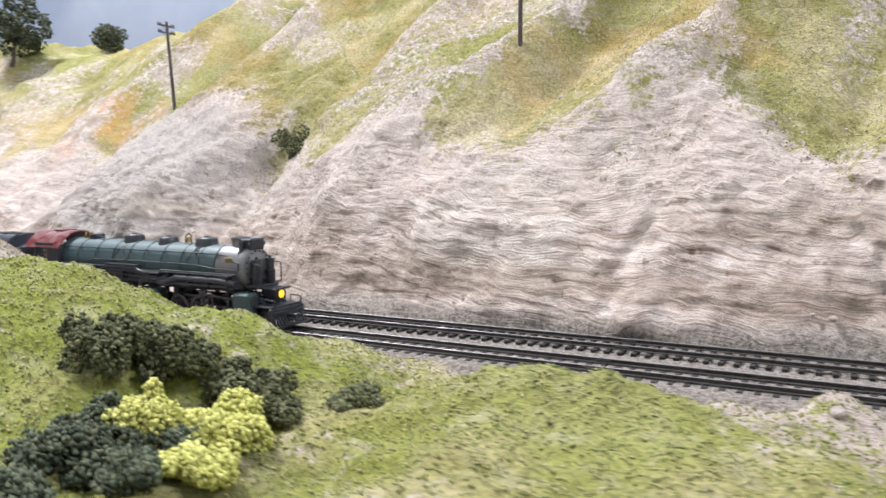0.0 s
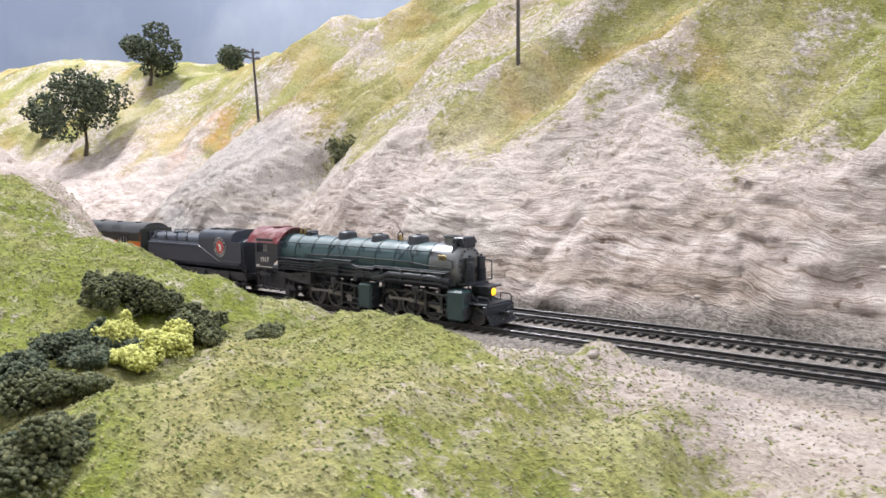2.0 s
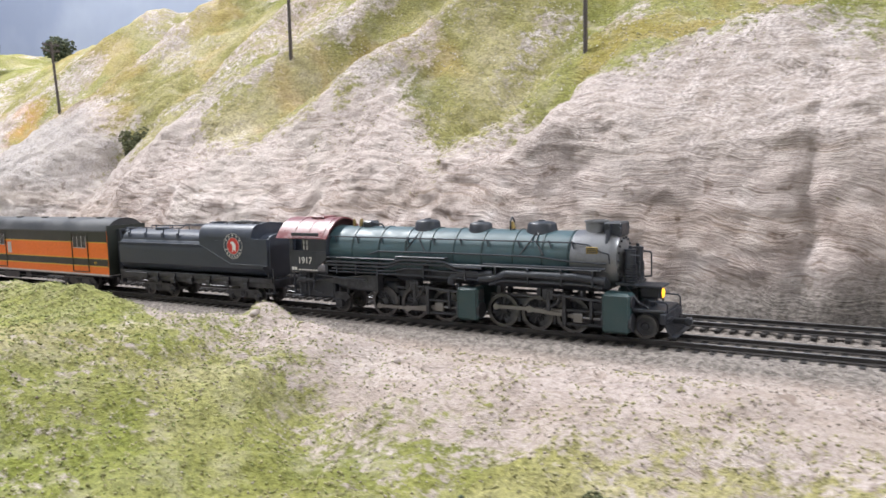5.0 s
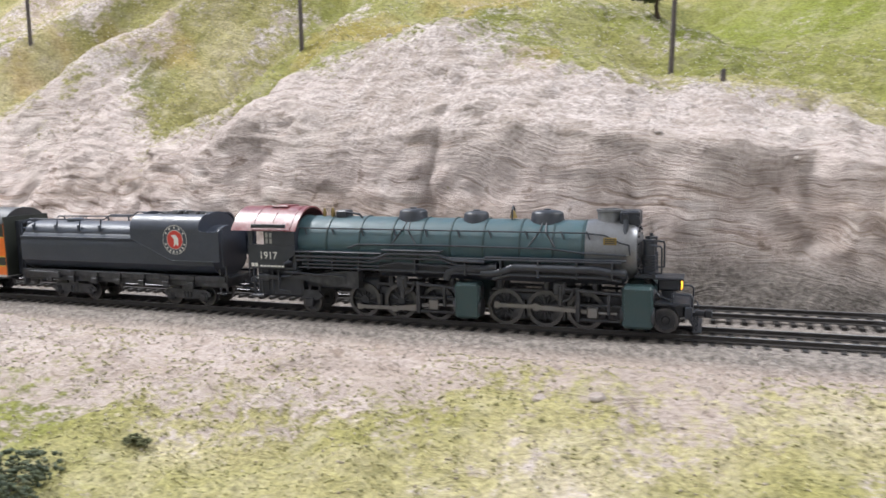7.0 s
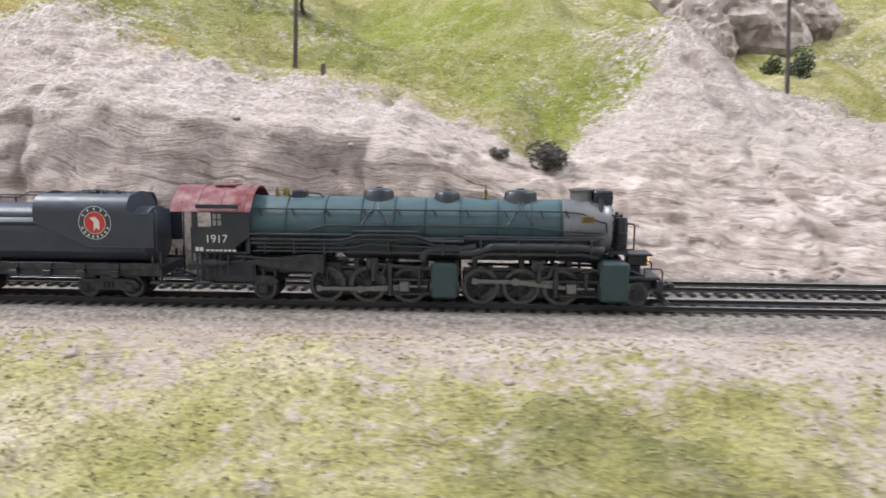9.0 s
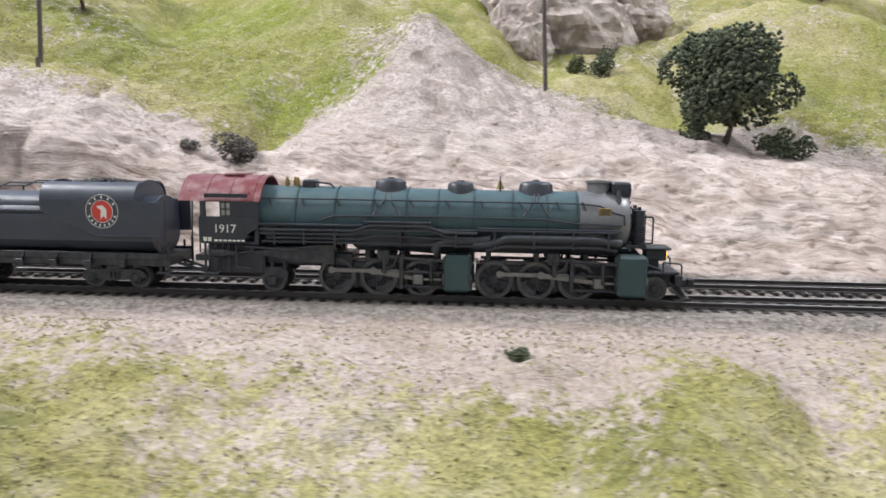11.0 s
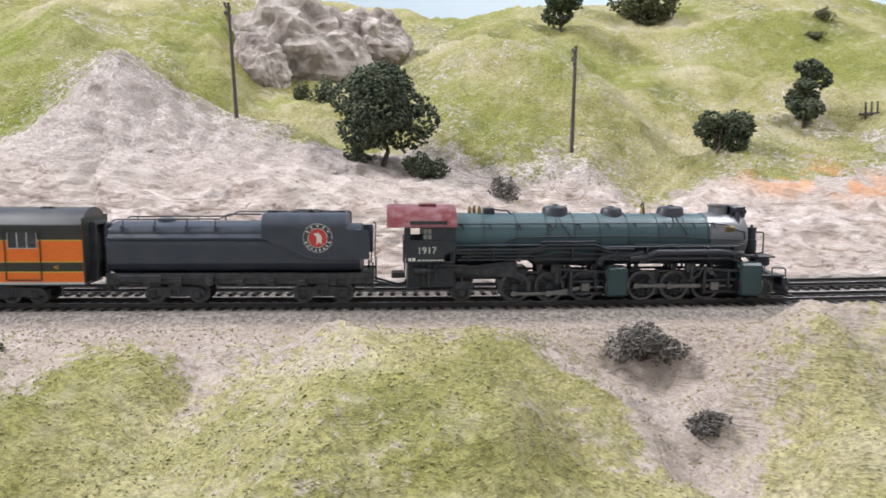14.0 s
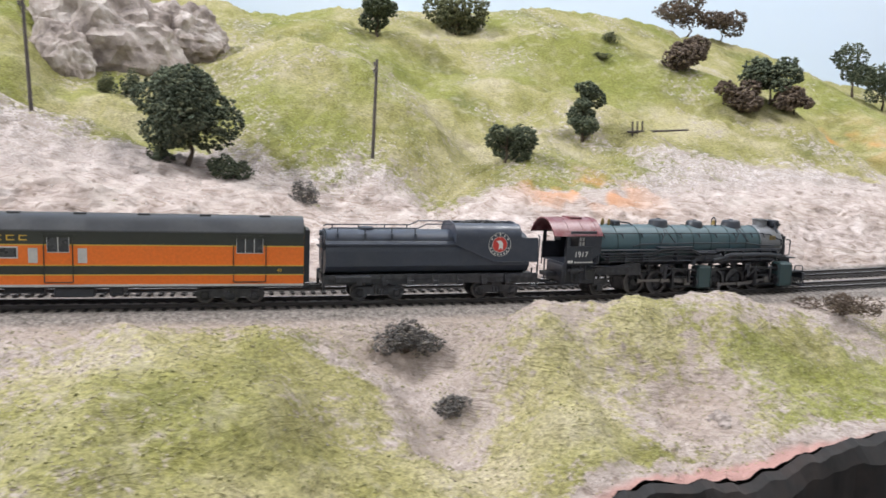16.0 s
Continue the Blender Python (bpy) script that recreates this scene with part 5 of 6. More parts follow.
            ring.faces.new([ring.verts.new(p + t * i * 0.42 + u * j * 0.58) for i, j in ((-1, -1), (1, -1), (1, 1), (-1, 1))])
        part("emblem_ring", ring, M_WHITE, em)
        part("emblem_centre", lathe(BM(), [(min(y, y + s * 0.26), 5.2), (max(y, y + s * 0.26), 5.2)], 30, "y", (ex, 0, ez)), M_EMRED, em)
        part("emblem_mark", prism(BM(), [(ex - 2.6, ez + 2.4), (ex + 0.4, ez + 3.0), (ex + 2.4, ez + 0.8), (ex + 2.2, ez - 3.6), (ex + 0.6, ez - 2.2), (ex - 0.8, ez - 4.0), (ex - 0.4, ez + 0.4)], y + s * 0.26, y + s * 0.36), M_WHITE, em)
    truck(T, -38, (-50.5, -25.5), 17, 0)
    truck(T, 46, (34.5, 57.5), 16, 0)
    return T


def build_coach():
    C = thing("passenger_car", "orange and dark green streamlined baggage mail car with gold stripes", "passenger car")
    H = 149.0
    Y = 16.6
    bodyo = [(-Y, 13.2), (-Y, 46), (Y, 46), (Y, 13.2)]
    body = part("body", extrude_x(BM(), bodyo, -H, H), M_ORANGE, C, "glossy orange car side")
    for z0, z1, m, nm, pr in ((37.6, 46.2, M_OLIVE, "letterboard", 0.22), (37.0, 37.7, M_GOLD, "stripe", 0.26), (24.9, 25.5, M_GOLD, "stripe", 0.26), (19.7, 25.0, M_OLIVE, "band", 0.2), (19.1, 19.8, M_GOLD, "stripe", 0.26), (12.4, 13.7, M_SILVER, "sill", 0.3)):
        part(nm, box(BM(), -H + 0.05, H - 0.05, -Y - pr, Y + pr, z0, z1, 0), m, body)
    part("roof", extrude_x(BM(), [(-Y - 0.3, 45.2)] + arch(Y + 0.3, 46.0, 55.0, 22, 2.6) + [(Y + 0.3, 45.2)], -H, H), M_ROOF, C, "dark grey rounded car roof", True)
    for k in range(8):
        x = H - 24 - k * 36
        part("roof_vent", box(BM(), x - 3.5, x + 3.5, -5.4, -2.6, 54.0, 55.6, 0.3), M_ROOF, C)
    for s in (-1, 1):
        e = box(BM(), min(s * H, s * (H + 0.9)), max(s * H, s * (H + 0.9)), -Y + 0.2, Y - 0.2, 13.2, 50, 0.1)
        part("car_end", e, M_OLIVE, C)
        d = BM()
        box(d, min(s * H, s * (H + 4.2)), max(s * H, s * (H + 4.2)), -8.4, -6.6, 13, 46.5, 0.3)
        box(d, min(s * H, s * (H + 4.2)), max(s * H, s * (H + 4.2)), 6.6, 8.4, 13, 46.5, 0.3)
        box(d, min(s * H, s * (H + 4.2)), max(s * H, s * (H + 4.2)), -8.4, 8.4, 45, 47, 0.3)
        part("diaphragm", d, M_BLACK, C)
        part("coupler", box(box(BM(), min(s * H, s * (H + 7)), max(s * H, s * (H + 7)), -1.3, 1.3, 7.4, 9.8, 0.3), min(s * (H + 5.5), s * (H + 9)), max(s * (H + 5.5), s * (H + 9)), -2.2, 2.2, 6.8, 10.2, 0.4), M_RUN, C)

    def door(x0, x1, wins):
        for s in (-1, 1):
            y = s * (Y + 0.32)
            fr = BM()
            for a, b, c, d in ((x0 - 0.5, x0, 15, 43.5), (x1, x1 + 0.5, 15, 43.5), (x0, x1, 14.6, 15.2), (x0 - 2, x1 + 2, 43, 43.8)):
                box(fr, a, b, y - 0.3, y + 0.3, c, d, 0)
            dr = part("door", fr, M_OLIVE, body, "recessed baggage door with small windows")
            w = (x1 - x0 - 3.0) / wins
            for k in range(wins):
                a = x0 + 1.5 + k * w
                box_ = box(BM(), a + 0.25, a + w - 0.35, y - 0.2, y + 0.12, 33.2, 41.6, 0.2)
                part("pane", box_, M_DARKW, dr)
                tr = BM()
                for p, q, r, t in ((a, a + w, 32.8, 33.2), (a, a + 0.25, 33.2, 41.8), (a + w - 0.3, a + w, 33.2, 41.8)):
                    box(tr, p, q, y - 0.2, y + 0.2, r, t, 0)
                part("window_trim", tr, M_SILVER, dr)
    door(H - 42.5, H - 23.5, 3)
    door(H - 149, H - 134, 2)
    for xa in (H - 152.5, H - 131):
        for s in (-1, 1):
            part("panel", box(BM(), xa - (5 if xa < H - 140 else 0), xa + (0 if xa < H - 140 else 5), s * (Y + 0.24) - 0.12, s * (Y + 0.24) + 0.12, 26.6, 35.4, 0), M_SILVER, body, "pale grey patch panel")
    for k in range(6):
        x = H - 168 - k * 21.5
        for s in (-1, 1):
            y = s * (Y + 0.2)
            fr = BM()
            for a, b, c, d in ((-5.2, 5.2, 29.2, 30), (-5.2, 5.2, 35.4, 36.2), (-5.2, -4.4, 30, 35.4), (4.4, 5.2, 30, 35.4)):
                box(fr, x + a, x + b, y - 0.25, y + 0.25, c, d, 0.1)
            w = part("window", fr, M_SILVER, body, "small window with bright frame")
            part("pane", box(BM(), x - 4.4, x + 4.4, y - 0.12, y + 0.08, 30, 35.4, 0), M_DARKW, w)
    lt = BM()
    for k in range(13):
        x = H - 160 - k * 6.6 if k < 8 else H - 226 - (k - 8) * 6.6
        box(lt, x - 2.1, x + 2.1, -Y - 0.4, -Y - 0.2, 39.8, 40.5, 0)
        box(lt, x - 2.1, x - 1.4, -Y - 0.4, -Y - 0.2, 40.5, 42.4, 0)
        box(lt, x - 2.1, x + 2.1, -Y - 0.4, -Y - 0.2, 42.4, 43.0, 0)
    part("letterboard_marks", lt, M_GOLD, body, "gold bars of lettering")
    letters("40", 3.0, M_GOLD, body, pose(0.134, -Y * 0.001 - 0.0003, 0.0212, 90, 0, 0), "car_number", "small gold car number")
    bm = box(BM(), -H + 2, H - 2, -13, 13, 10.6, 13.2, 0.4)
    part("underframe", bm, M_BLACK, C)
    for x0, x1, y0, y1, z0 in ((-70, -36, -14, -4, 4.2), (-28, -6, 4, 14, 4.8), (4, 26, -14, -6, 5.4), (34, 42, -13, 13, 6), (-90, -80, -13, 0, 5)):
        part("underfloor_box", box(BM(), x0, x1, y0, y1, z0, 11, 0.6), M_BLACK, C)
    part("truss_pipe", pipe(BM(), [(-90, -13, 8.2), (60, -13, 8.2)], 0.4), M_BLACK, C)
    truck(C, 104, (89, 104, 119), 21, 0)
    truck(C, -104, (-119, -104, -89), 21, 0)
    return C


ENGINE, TENDER, COACH = build_engine(), build_tender(), build_coach()
TRAIN = ((ENGINE, 0.0, 0.100), (TENDER, -0.105, 0.0), (COACH, -0.341, 0.0))


def motions():
    """The train rolls along its track; wheels and rods turn with it."""
    times = [k * 0.25 for k in range(65)]
    for ob, back, mid in TRAIN:
        rows = []
        for t in times:
            x = train_x(t) + back
            # each vehicle lies along the chord between its two trucks
            (a, _), (b, _) = on_track(x + mid - 0.08, 0), on_track(x + mid + 0.08, 0)
            h = math.atan2(b.y - a.y, b.x - a.x)
            c = (a + b) / 2 - Vector((math.cos(h), math.sin(h), 0)) * mid
            rows.append((t, pose(c.x, c.y, 0.0, 0, 0, math.degrees(h))))
        walk(ob, rows)
    fine = [k / 15 for k in range(241)]
    for kind, ob, x, *rest in MOVERS:
        rows = []
        for t in fine:
            s = (train_x(t) - train_x(0)) * 1000
            if kind == "roll":
                r, ph = rest
                rows.append((t, pose(x * 0.001, 0, r * 0.001, 0, math.degrees(s / r + ph), 0)))
                continue
            side, ph = rest[0], rest[1]
            a = s / DRIVE_R + ph + (0 if side < 0 else math.pi / 2)
            cx, cz = CRANK * math.sin(a), CRANK * math.cos(a)
            if kind == "crank":
                rows.append((t, pose((x + cx) * 0.001, 0, (DRIVE_R + cz) * 0.001)))
            elif kind == "main":
                rows.append((t, pose((x + cx) * 0.001, 0, (DRIVE_R + cz) * 0.001, 0, math.degrees(math.asin(cz / rest[2])), 0)))
            else:
                rows.append((t, pose((x + cx + rest[2] * math.sqrt(1 - (cz / rest[2]) ** 2)) * 0.001, 0, DRIVE_R * 0.001)))
        walk(ob, rows)


# ---- poles, trees and brush ----
def clumps(centres, sizes, seed, squash=0.8):
    """Many small faceted tufts as one mesh, in metres."""
    rs = np.random.RandomState(seed)
    n = len(centres)
    base = np.array([(1, 0, 0), (-1, 0, 0), (0, 1, 0), (0, -1, 0), (0, 0, 1), (0, 0, -1)], float)
    tri = np.array([(0, 2, 4), (2, 1, 4), (1, 3, 4), (3, 0, 4), (2, 0, 5), (1, 2, 5), (3, 1, 5), (0, 3, 5)])
    q = rs.normal(size=(n, 4))
    q /= np.linalg.norm(q, axis=1)[:, None]
    w, x, y, z = q.T
    R = np.stack([np.stack([1 - 2 * (y * y + z * z), 2 * (x * y - z * w), 2 * (x * z + y * w)], -1),
                  np.stack([2 * (x * y + z * w), 1 - 2 * (x * x + z * z), 2 * (y * z - x * w)], -1),
                  np.stack([2 * (x * z - y * w), 2 * (y * z + x * w), 1 - 2 * (x * x + y * y)], -1)], 1)
    v = base[None] * rs.uniform(0.55, 1.3, (n, 6, 1)) * np.array([1, 1, squash])
    v = np.einsum("nij,nkj->nki", R, v) * np.asarray(sizes).reshape(n, 1, 1) + np.asarray(centres)[:, None, :]
    f = tri[None] + 6 * np.arange(n)[:, None, None]
    return v.reshape(-1, 3), f.reshape(-1, 3)


def cloud_mesh(name, centres, sizes, seed, material, squash=0.8):
    v, f = clumps(centres, sizes, seed, squash)
    me = bpy.data.meshes.new(name)
    me.vertices.add(len(v))
    me.vertices.foreach_set("co", v.ravel())
    me.loops.add(f.size)
    me.loops.foreach_set("vertex_index", f.ravel().astype(np.int32))
    me.polygons.add(len(f))
    me.polygons.foreach_set("loop_start", np.arange(0, f.size, 3))
    me.update(calc_edges=True)
    me.materials.append(material)
    return me


def crown_points(rs, lobes, n):
    """Points on and just inside a few overlapping lobes: (x, y, z, rx, ry, rz)."""
    pts = []
    vol = np.array([l[3] * l[4] + l[4] * l[5] + l[3] * l[5] for l in lobes])
    for l, k in zip(lobes, (n * vol / vol.sum()).astype(int)):
        d = rs.normal(size=(k, 3))
        d /= np.linalg.norm(d, axis=1)[:, None]
        r = rs.uniform(0.55, 1.0, (k, 1)) ** 0.5 * (1 + 0.16 * np.sin(d[:, :1] * 7 + l[0] * 90) * np.cos(d[:, 1:2] * 6))
        pts.append(np.array(l[:3]) + d * r * np.array(l[3:]))
    return np.concatenate(pts)


def tree(name, x, y, h, w, mat, label, seed, trunk=0.30, lobes=7, n=900, cat="tree", grain=0.0021, full=1.0):
    """A model tree: tapered trunk, limbs and a crown of foam tufts."""
    rs = np.random.RandomState(seed)
    T = thing(name, label, cat)
    T.location = (x, y, ground_z(x, y) - 0.001)
    lo = h * trunk
    ls = []
    for k in range(lobes):
        a, r = rs.uniform(0, 6.28), w * 0.36 * math.sqrt(rs.uniform(0.05, 1))
        zz = lo + (h - lo) * rs.uniform(0.06, 0.80)
        s = w * rs.uniform(0.15, 0.30) * full
        ls.append((r * math.cos(a), r * math.sin(a), zz, s, s, min(s * rs.uniform(0.6, 0.85), (h - lo) * 0.45)))
    pts = crown_points(rs, ls, int(n * 3.2))
    cr = new("crown", cloud_mesh("crown", pts, rs.uniform(0.5, 1.25, len(pts)) * grain, seed, mat))
    cr.parent = T
    bm = BM()
    prev, pr = Vector((0, 0, 0)), h * 1000 * 0.030
    for k in range(1, 5):
        p = Vector((rs.uniform(-1, 1) * w * 50, rs.uniform(-1, 1) * w * 50, 1000 * (lo + (h - lo) * 0.5) * k / 4))
        cyl(bm, prev, p, pr, pr * 0.75, 8)
        prev, pr = p, pr * 0.75
        if k >= 2:
            for l in ls[k - 2::3]:
                cyl(bm, p, Vector(l[:3]) * 1000, pr * 0.6, pr * 0.2, 6)
    part("trunk", bm, M_BARK, T, "thin brown trunk and limbs")
    return T


def bush(name, x, y, h, w, mat, label, seed, n=350, grain=0.0024, twigs=True):
    rs = np.random.RandomState(seed)
    B = thing(name, label, "bush")
    B.location = (x, y, ground_z(x, y) - 0.001)
    ls = []
    for k in range(11):
        a, r = rs.uniform(0, 6.28), w * 0.40 * rs.uniform(0.1, 1)
        s = w * rs.uniform(0.10, 0.26)
        ls.append((r * math.cos(a), r * math.sin(a), h * rs.uniform(0.15, 0.75) * (1 - 0.8 * r / w), s, s, h * rs.uniform(0.2, 0.36)))
    pts = crown_points(rs, ls, int(n * 3.4))
    f = new("foliage", cloud_mesh("foliage", pts, rs.uniform(0.45, 1.2, len(pts)) * grain * 0.6, seed, mat))
    f.parent = B
    if twigs:
        bm = BM()
        for l in ls:
            cyl(bm, (0, 0, 0), Vector(l[:3]) * 1000, h * 22, h * 8, 5)
        part("stem", bm, M_BARK, B)
    return B


def telephone_pole(x, y, h, lean_x, lean_y, arms, label):
    P = thing("telephone_pole", label, "telephone pole", "poles along the line")
    P.matrix_basis = pose(x, y, ground_z(x, y) - 0.002, lean_x, lean_y, 0)
    H = h * 1000
    part("pole", cyl(BM(), (0, 0, -6), (0, 0, H), 2.1, 1.5, 12), M_POLE, P, smooth=True)
    for k in range(arms):
        z = H - 4.5 - k * 8
        arm = part("crossarm", box(BM(), -1.7, -0.7, -12.5, 12.5, z - 1.0, z + 1.0, 0.2), M_POLE, P)
        for yy in (-11, -7.5, 7.5, 11):
            part("insulator", lathe(BM(), [(z + 1, 0.5), (z + 1.4, 1.0), (z + 2.8, 0.8), (z + 3.2, 0.2)], 8, "z", (-1.2, yy, 0)), M_POLE, arm)
        br = pipe(BM(), [(-1.6, -6, z - 0.5), (-1.6, 0, z - 6), (-1.6, 6, z - 0.5)], 0.35, 6)
        part("brace", br, M_POLE, P)
    return P


telephone_pole(-0.468, 0.268, 0.105, 0, -4.5, 2, "dark wooden telephone pole leaning above the rock cut")
telephone_pole(-0.027, 0.252, 0.120, 0, 0.5, 2, "dark wooden telephone pole on the grassy slope")
telephone_pole(0.300, 0.248, 0.120, 0, 0.5, 2, "dark wooden telephone pole on the grassy slope")
telephone_pole(0.619, 0.245, 0.120, 0, 2.0, 2, "dark wooden telephone pole beside the tan crest")
telephone_pole(1.041, 0.325, 0.112, 0, -2.5, 2, "dark wooden telephone pole on bare tan ground")
telephone_pole(1.375, 0.306, 0.106, 0, 1.0, 2, "grey wooden telephone pole with two crossarms on the grass")
FP = thing("fallen_pole", "grey broken telephone pole lying on the hillside", "telephone pole")
FP.matrix_basis = pose(1.738, 0.428, ground_z(1.738, 0.428) + 0.006, 0, 86, 17)
part("pole", cyl(BM(), (0, 0, -4), (0, 0, 112), 1.8, 1.3, 10), M_POLE, FP, smooth=True)
for k in range(3):
    part("crossarm", box(BM(), -14, 8, -1.9, -0.7, 2 + k * 9, 4.4 + k * 9, 0.2), M_POLE, FP)
post = thing("fence_post", "short dark wooden stub post on the crest", "post")
post.location = (0.656, 0.184, ground_z(0.656, 0.184))
part("post", cyl(BM(), (0, 0, -3), (0, 0, 6.5), 1.9, 1.7, 9), M_POLE, post)
part("cap", cyl(BM(), (0, 0, 6.4), (0, 0, 7.2), 1.5, 1.0, 9), M_POLE, post)

DT = "dark green foam model tree with bare trunk"
tree("tree", 1.189, 0.286, 0.098, 0.106, F_DARK, "large dark green oak with dense crown on the grass", 11, 0.20, 16, 2400)
bush("bush", 1.228, 0.262, 0.026, 0.046, F_DARK, "dark green bush under the oak", 12, 420)
bush("bush", 1.164, 0.284, 0.024, 0.028, F_DARK, "dark green bush beside the oak trunk", 13, 220)
bush("bush", 1.108, 0.470, 0.040, 0.038, F_DARK, "dark green bush below the rock outcrop", 14, 260)
bush("bush", 1.080, 0.480, 0.026, 0.030, F_MID, "olive bush below the rock outcrop", 15, 200)
tree("tree", 1.534, 0.339, 0.056, 0.071, F_DARK, "low broad dark green tree on the hillside", 16, 0.12, 7, 800)
tree("tree", 1.673, 0.435, 0.087, 0.051, F_DARK, "narrow dark green tree on the hillside", 17, 0.12, 14, 900)
tree("tree", 1.446, 0.763, 0.070, 0.067, F_DARK, "dark green tree below the skyline", 18, 0.2, 7, 600, full=1.3, grain=0.0032)
tree("tree", 1.601, 0.852, 0.067, 0.102, F_MID, "broad olive green tree below the skyline", 19, 0.15, 8, 700, full=1.3, grain=0.0032)
bush("bush", 1.869, 0.776, 0.022, 0.035, F_MID, "small olive bush high on the hill", 20, 150)
bush("bush", 1.834, 0.730, 0.016, 0.031, F_MID, "small olive bush high on the hill", 21, 150)
tree("tree", 1.962, 0.677, 0.048, 0.068, F_BROWN, "dark brown green tree on the far hill", 22, 0.1, 7, 500, full=1.3, grain=0.0032)
tree("tree", 1.983, 0.553, 0.050, 0.067, F_BROWN, "brown green tree on the far hill", 23, 0.1, 7, 500, full=1.3, grain=0.0032)
tree("tree", 2.045, 0.557, 0.077, 0.072, F_DARK, "dark green tree on the far hill", 24, 0.12, 8, 600, full=1.3, grain=0.0032)
tree("tree", 2.071, 0.530, 0.053, 0.053, F_BROWN, "brown green tree on the far hill", 25, 0.1, 7, 450, full=1.3, grain=0.0032)
tree("tree", 2.227, 1.116, 0.079, 0.145, F_BROWN, "rust brown tree on the skyline", 26, 0.45, 7, 450, full=1.3, grain=0.0032)
tree("tree", 2.326, 1.129, 0.067, 0.081, F_BROWN, "rust brown tree on the skyline", 27, 0.3, 7, 450, full=1.3, grain=0.0032)
tree("tree", 2.603, 1.004, 0.112, 0.099, F_DARK, "blue green tree on the far hill", 28, 0.35, 7, 500, full=1.3, grain=0.0032)
tree("tree", 2.747, 1.063, 0.111, 0.098, F_DARK, "blue green tree on the far hill", 29, 0.3, 7, 500, full=1.3, grain=0.0032)
tree("tree", -1.076, 0.455, 0.136, 0.106, F_DARK, "tall two tiered dark green tree on the ridge", 30, 0.12, 7, 800, full=1.4, grain=0.0032)
tree("tree", -1.112, 0.665, 0.055, 0.076, F_DARK, "small round dark green tree behind the ridge", 31, 0.2, 6, 350, full=1.4, grain=0.0032)
tree("tree", -1.008, 0.281, 0.148, 0.137, F_DARK, "broad dark green tree by the rock cut", 32, 0.35, 8, 900, full=1.4, grain=0.0032)
tree("tree", -1.271, 0.315, 0.086, 0.096, F_DARK, "dark green tree by the rock cut", 33, 0.2, 7, 600, full=1.4, grain=0.0032)
bush("bush", -0.263, 0.231, 0.030, 0.042, F_MID, "olive brush in a gully of the cliff", 34, 260)
bush("bush", -0.245, 0.212, 0.020, 0.028, F_MID, "olive brush in a gully of the cliff", 35, 160)
tree("tree", 0.602, 0.345, 0.075, 0.070, F_DARK, "dark green tree above the grassy hollow", 36, 0.15, 7, 500)
bush("bush", 0.816, 0.156, 0.022, 0.044, F_GREY, "grey dry brush at the foot of the slope", 37, 380, 0.0018)
bush("bush", 0.785, 0.150, 0.010, 0.014, F_GREY, "small grey dry brush on the slope", 38, 90, 0.0018)
bush("bush", 1.298, 0.215, 0.026, 0.028, F_GREY, "pale grey dry bush on bare ground", 39, 300, 0.0016)
bush("bush", 1.346, -0.044, 0.022, 0.042, F_GREY, "round grey brown dry bush beside the track", 40, 700, 0.0017)
bush("bush", 1.368, -0.091, 0.014, 0.026, F_GREY, "small grey dry bush in the gully", 41, 240, 0.0016)
bush("bush", 1.690, -0.020, 0.020, 0.060, F_BROWN, "spreading reddish brown dry brush", 42, 500, 0.0016)
bush("bush", 1.012, -0.066, 0.008, 0.013, F_DARK, "tiny dark green tuft in the grass", 43, 100, 0.0014)
bush("bush", 0.440, -0.131, 0.005, 0.012, F_MID, "tiny olive tuft in the grass", 44, 80, 0.0012)
bush("bush", 0.424, -0.182, 0.026, 0.050, F_DARK, "dark green bush standing in short grass", 45, 320, 0.0020)
# the thicket in the foreground gully
LB, OB, DB, GB = "bright lime yellow foam bush in the gully", "dense olive green bush in the gully", "dark blue green bush in the gully", "grey green bush near the layout edge"
for k, (x, y, h, w, m, lab) in enumerate((
        (0.038, -0.202, 0.022, 0.026, F_LIME, LB), (0.047, -0.194, 0.018, 0.022, F_LIME, LB), (0.058, -0.182, 0.018, 0.028, F_LIME, LB), (0.066, -0.198, 0.015, 0.028, F_LIME, LB), (0.070, -0.214, 0.014, 0.022, F_LIME, LB),
        (0.002, -0.188, 0.020, 0.036, F_MID, OB), (0.020, -0.173, 0.020, 0.040, F_MID, OB), (0.042, -0.162, 0.018, 0.032, F_MID, OB), (0.056, -0.166, 0.014, 0.022, F_MID, OB),
        (0.026, -0.209, 0.018, 0.030, F_DARK, DB), (0.040, -0.227, 0.018, 0.034, F_DARK, DB), (0.060, -0.228, 0.012, 0.018, F_DARK, DB), (0.044, -0.252, 0.014, 0.030, F_DARK, DB), (0.053, -0.204, 0.012, 0.020, F_DARK, DB),
        (0.074, -0.145, 0.010, 0.020, F_MID, "small olive bush on the saddle"),
        (0.085, -0.290, 0.018, 0.050, F_MID, GB), (0.060, -0.300, 0.018, 0.050, F_MID, GB), (0.110, -0.285, 0.014, 0.030, F_DARK, GB))):
    bush("bush", x, y, h, w, m, lab, 50 + k, 700, 0.0021)

bush("bush", 0.066, -0.256, 0.018, 0.036, F_MID, "olive green bush in a shallow wash near the edge", 90, 600, 0.0021)
bush("bush", 0.149, -0.279, 0.016, 0.030, F_MID, "olive green bush in a shallow wash near the edge", 91, 600, 0.0021)
bush("bush", 0.140, -0.289, 0.018, 0.040, F_MID, "olive green bush in a shallow wash near the edge", 92, 600, 0.0021)
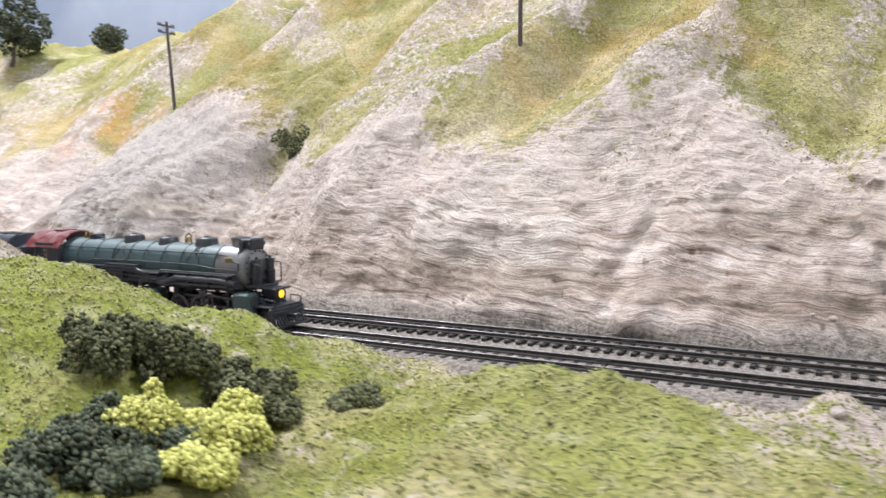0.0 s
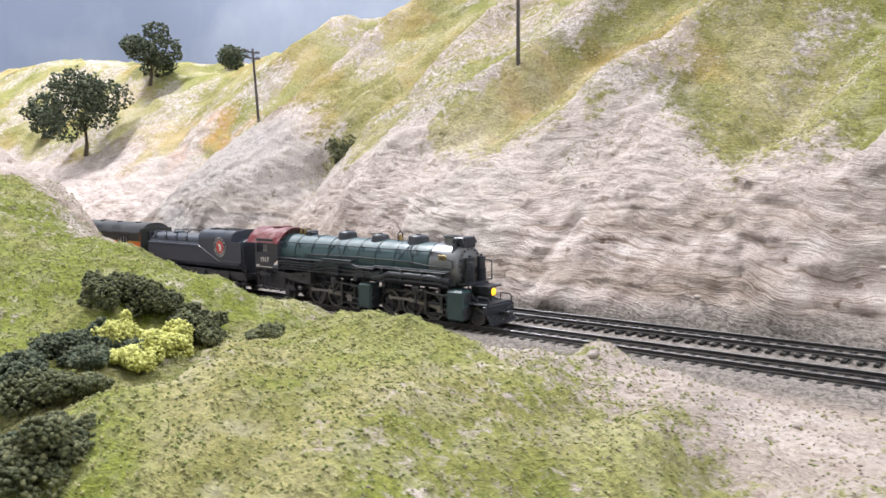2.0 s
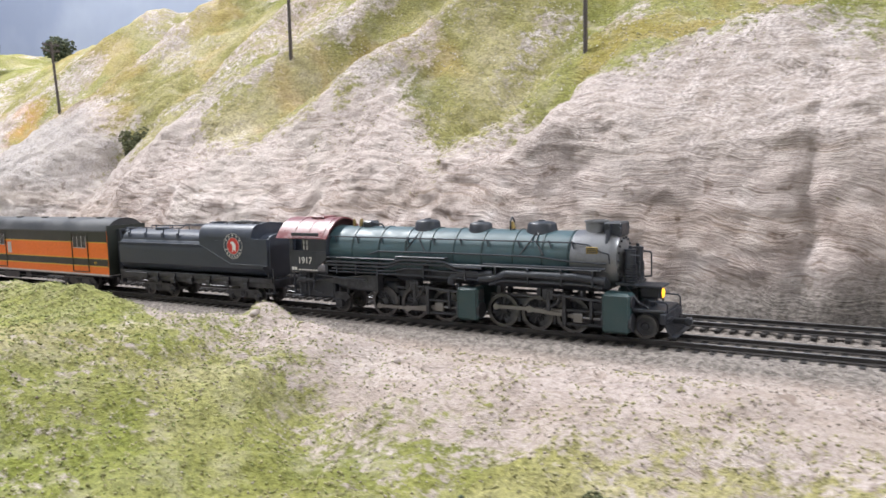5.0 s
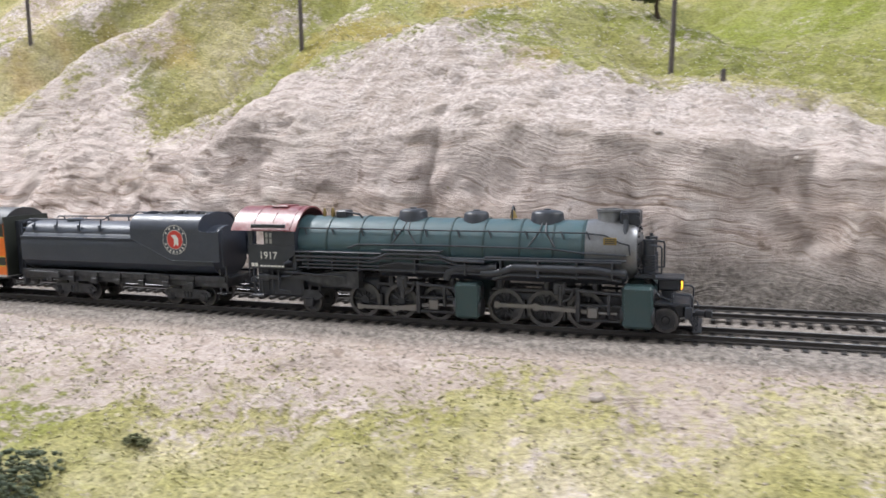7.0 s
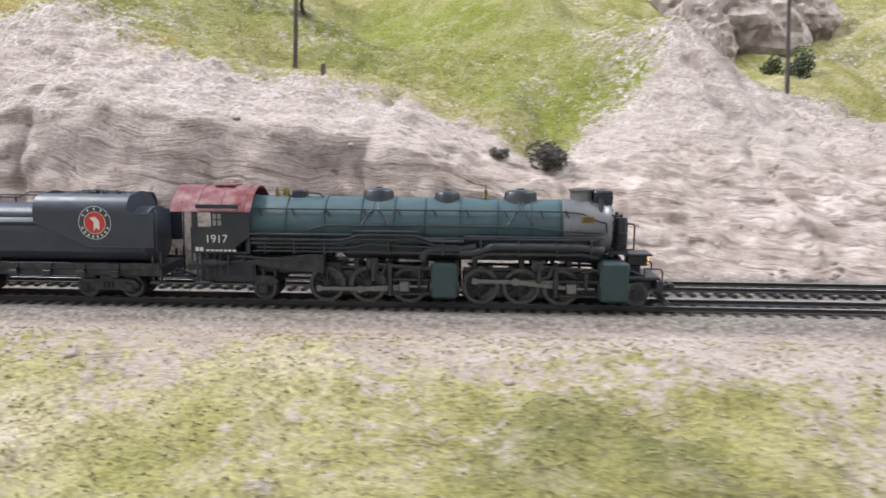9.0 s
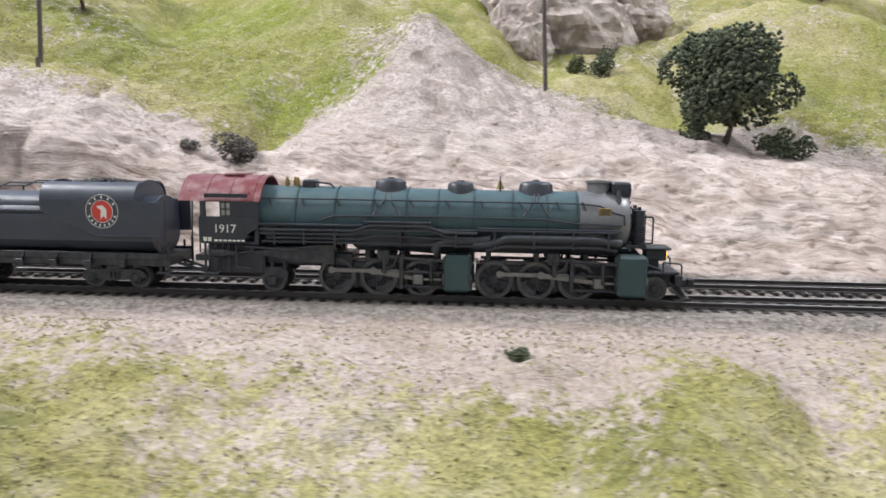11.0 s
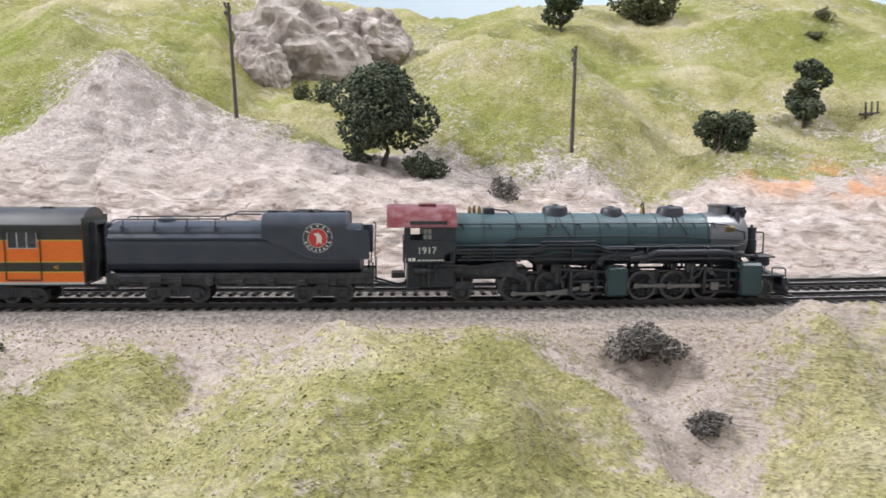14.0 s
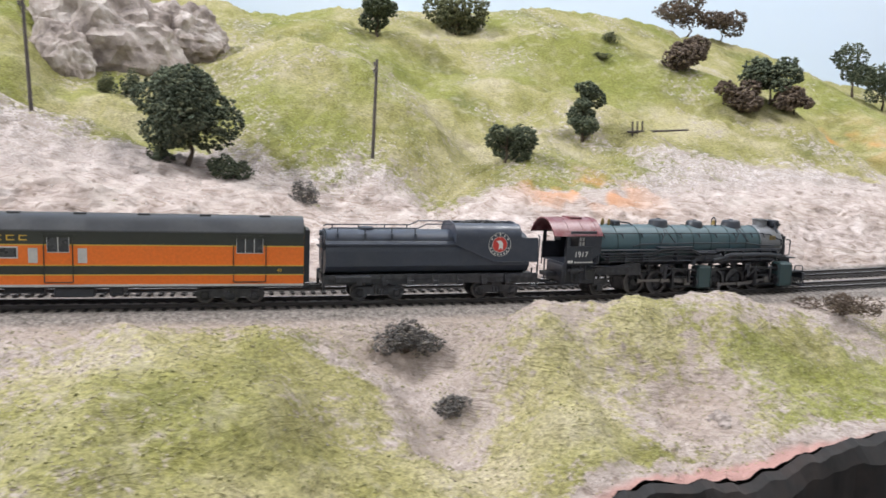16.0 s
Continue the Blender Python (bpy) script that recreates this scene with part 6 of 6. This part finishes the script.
bush("bush", 0.082, -0.242, 0.012, 0.024, F_MID, "olive green bush in a shallow wash near the edge", 93, 600, 0.0021)


# ---- rocks ----
def outcrop(name, x, y, z, sx, sy, sz, seed, label):
    bm = BM()
    bmesh.ops.create_icosphere(bm, subdivisions=5, radius=1.0)
    for v in bm.verts:
        d = v.co.copy()
        r = 1 + 0.30 * noise.fractal(d * 1.3 + Vector((seed, 0, 0)), 0.8, 2.1, 4) + 0.14 * abs(noise.noise(d * 4 + Vector((0, seed, 0))))
        v.co = Vector((d.x * sx, d.y * sy, d.z * sz)) * r * 1000
    ob = tagged(part(name, bm, M_ROCK), label, "rock")
    ob.location = (x, y, z)
    return ob


outcrop("rock_outcrop", 1.060, 0.600, 0.215, 0.090, 0.060, 0.080, 3, "large rounded grey brown rock outcrop on the hillside")
outcrop("boulder", 1.015, 0.545, 0.185, 0.040, 0.030, 0.050, 8, "tall brown boulder below the outcrop")
outcrop("boulder", 0.985, 0.560, 0.185, 0.024, 0.020, 0.020, 9, "pale tan boulder below the outcrop")
outcrop("boulder", 1.150, 0.640, 0.235, 0.060, 0.050, 0.050, 12, "rounded grey brown rock outcrop on the hillside")
outcrop("boulder", 1.516, -0.134, -0.050, 0.013, 0.010, 0.009, 21, "brown plaster boulder by the front edge")
outcrop("boulder", 0.520, 0.082, 0.004, 0.026, 0.010, 0.013, 14, "pale rock at the foot of the cut")
rnd = random.Random(11)
for k in range(70):
    x = rnd.uniform(0.0, 1.6)
    d = rnd.choice((rnd.uniform(0.072, 0.10), rnd.uniform(0.072, 0.09), rnd.uniform(-0.09, -0.04), rnd.uniform(0.2, 0.3)))
    y = float(track_y(x)) + d
    s = rnd.uniform(0.0010, 0.0032)
    bm = BM()
    bmesh.ops.create_icosphere(bm, subdivisions=2, radius=s * 1000)
    for v in bm.verts:
        v.co *= 1 + 0.35 * noise.noise(v.co * 0.5 / s * 0.001 + Vector((k, 0, 0)))
        v.co.z *= 0.7
    ob = tagged(part("stone", bm, M_ROCK), "small tan stone lying on the slope", "stone", "stones on the slopes")
    ob.location = (x, y, ground_z(x, y))


# ---- ground foam, soil grains and ballast ----
def scatter(name, n, seed, x0, x1, d_of, keep, size, material, label):
    rs = np.random.RandomState(seed)
    x = rs.uniform(x0, x1, n)
    d = d_of(rs, n)
    y = track_y(x) + d
    ok = keep(rs, x, y, d) & (y > edge_y(x) + 0.004)
    x, y = x[ok], y[ok]
    z = ground(x, y)[0]
    s = size * rs.uniform(0.45, 1.3, len(x))
    me = cloud_mesh(name, np.stack([x, y, z + s * 0.25], -1), s, seed, material, 0.75)
    return tagged(new(name, me), label, name.replace("_", " "), kind="stuff")


def patch(x, y):
    return fbm(x * 22, y * 22, 83, 3) + 0.8 * fbm(x * 90, y * 90, 85, 2)


def front_d(rs, n):
    return -0.036 - 0.30 * rs.uniform(0, 1, n) ** 1.2


scatter("grass_foam", 90000, 61, -0.35, 1.75, front_d, lambda rs, x, y, d: patch(x, y) + 3.2 * (-d - 0.11) + 0.2 * rs.normal(size=len(x)) > 0, 0.00070, F_GRASS, "coarse yellow green ground foam turf")
scatter("grass_foam", 40000, 67, -0.35, 0.40, front_d, lambda rs, x, y, d: (-d - 0.055 + 0.02 * rs.normal(size=len(x)) > 0) & (rs.uniform(size=len(x)) > smooth(0.2, 0.38, x)), 0.00066, F_LUSH, "bright green ground foam turf on the knoll")
scatter("soil_grains", 45000, 62, -0.35, 1.75, front_d, lambda rs, x, y, d: (patch(x, y) + 3.2 * (-d - 0.12) + 0.3 * rs.normal(size=len(x)) < 0.1) & ((x > 0.24) | (d > -0.075)), 0.00060, F_TAN, "pale tan soil grains")
scatter("grass_foam", 42000, 63, -0.5, 1.75, lambda rs, n: 0.14 + 0.30 * rs.uniform(0, 1, n), lambda rs, x, y, d: d > station(x, XS, Y2) - 0.055 * smooth(-0.12, 0.0, x) * (1 - smooth(0.3, 0.4, x)) + 0.02 * rs.normal(size=len(x)), 0.00080, F_GRASS, "coarse yellow green ground foam turf")
scatter("soil_grains", 14000, 66, 0.0, 1.75, lambda rs, n: 0.10 + 0.25 * rs.uniform(0, 1, n), lambda rs, x, y, d: d > station(x, XS, Y1), 0.0008, F_PALE, "pale tan soil grains")
scatter("ballast", 45000, 64, -0.35, 1.75, lambda rs, n: rs.uniform(-0.040, 0.076, n), lambda rs, x, y, d: (np.abs(np.abs(d) - 0.0088) > 0.0019) & (np.abs(np.abs(d - 0.0508) - 0.0088) > 0.0019), 0.00048, F_BALLAST, "fine pale grey ballast stones")

motions()
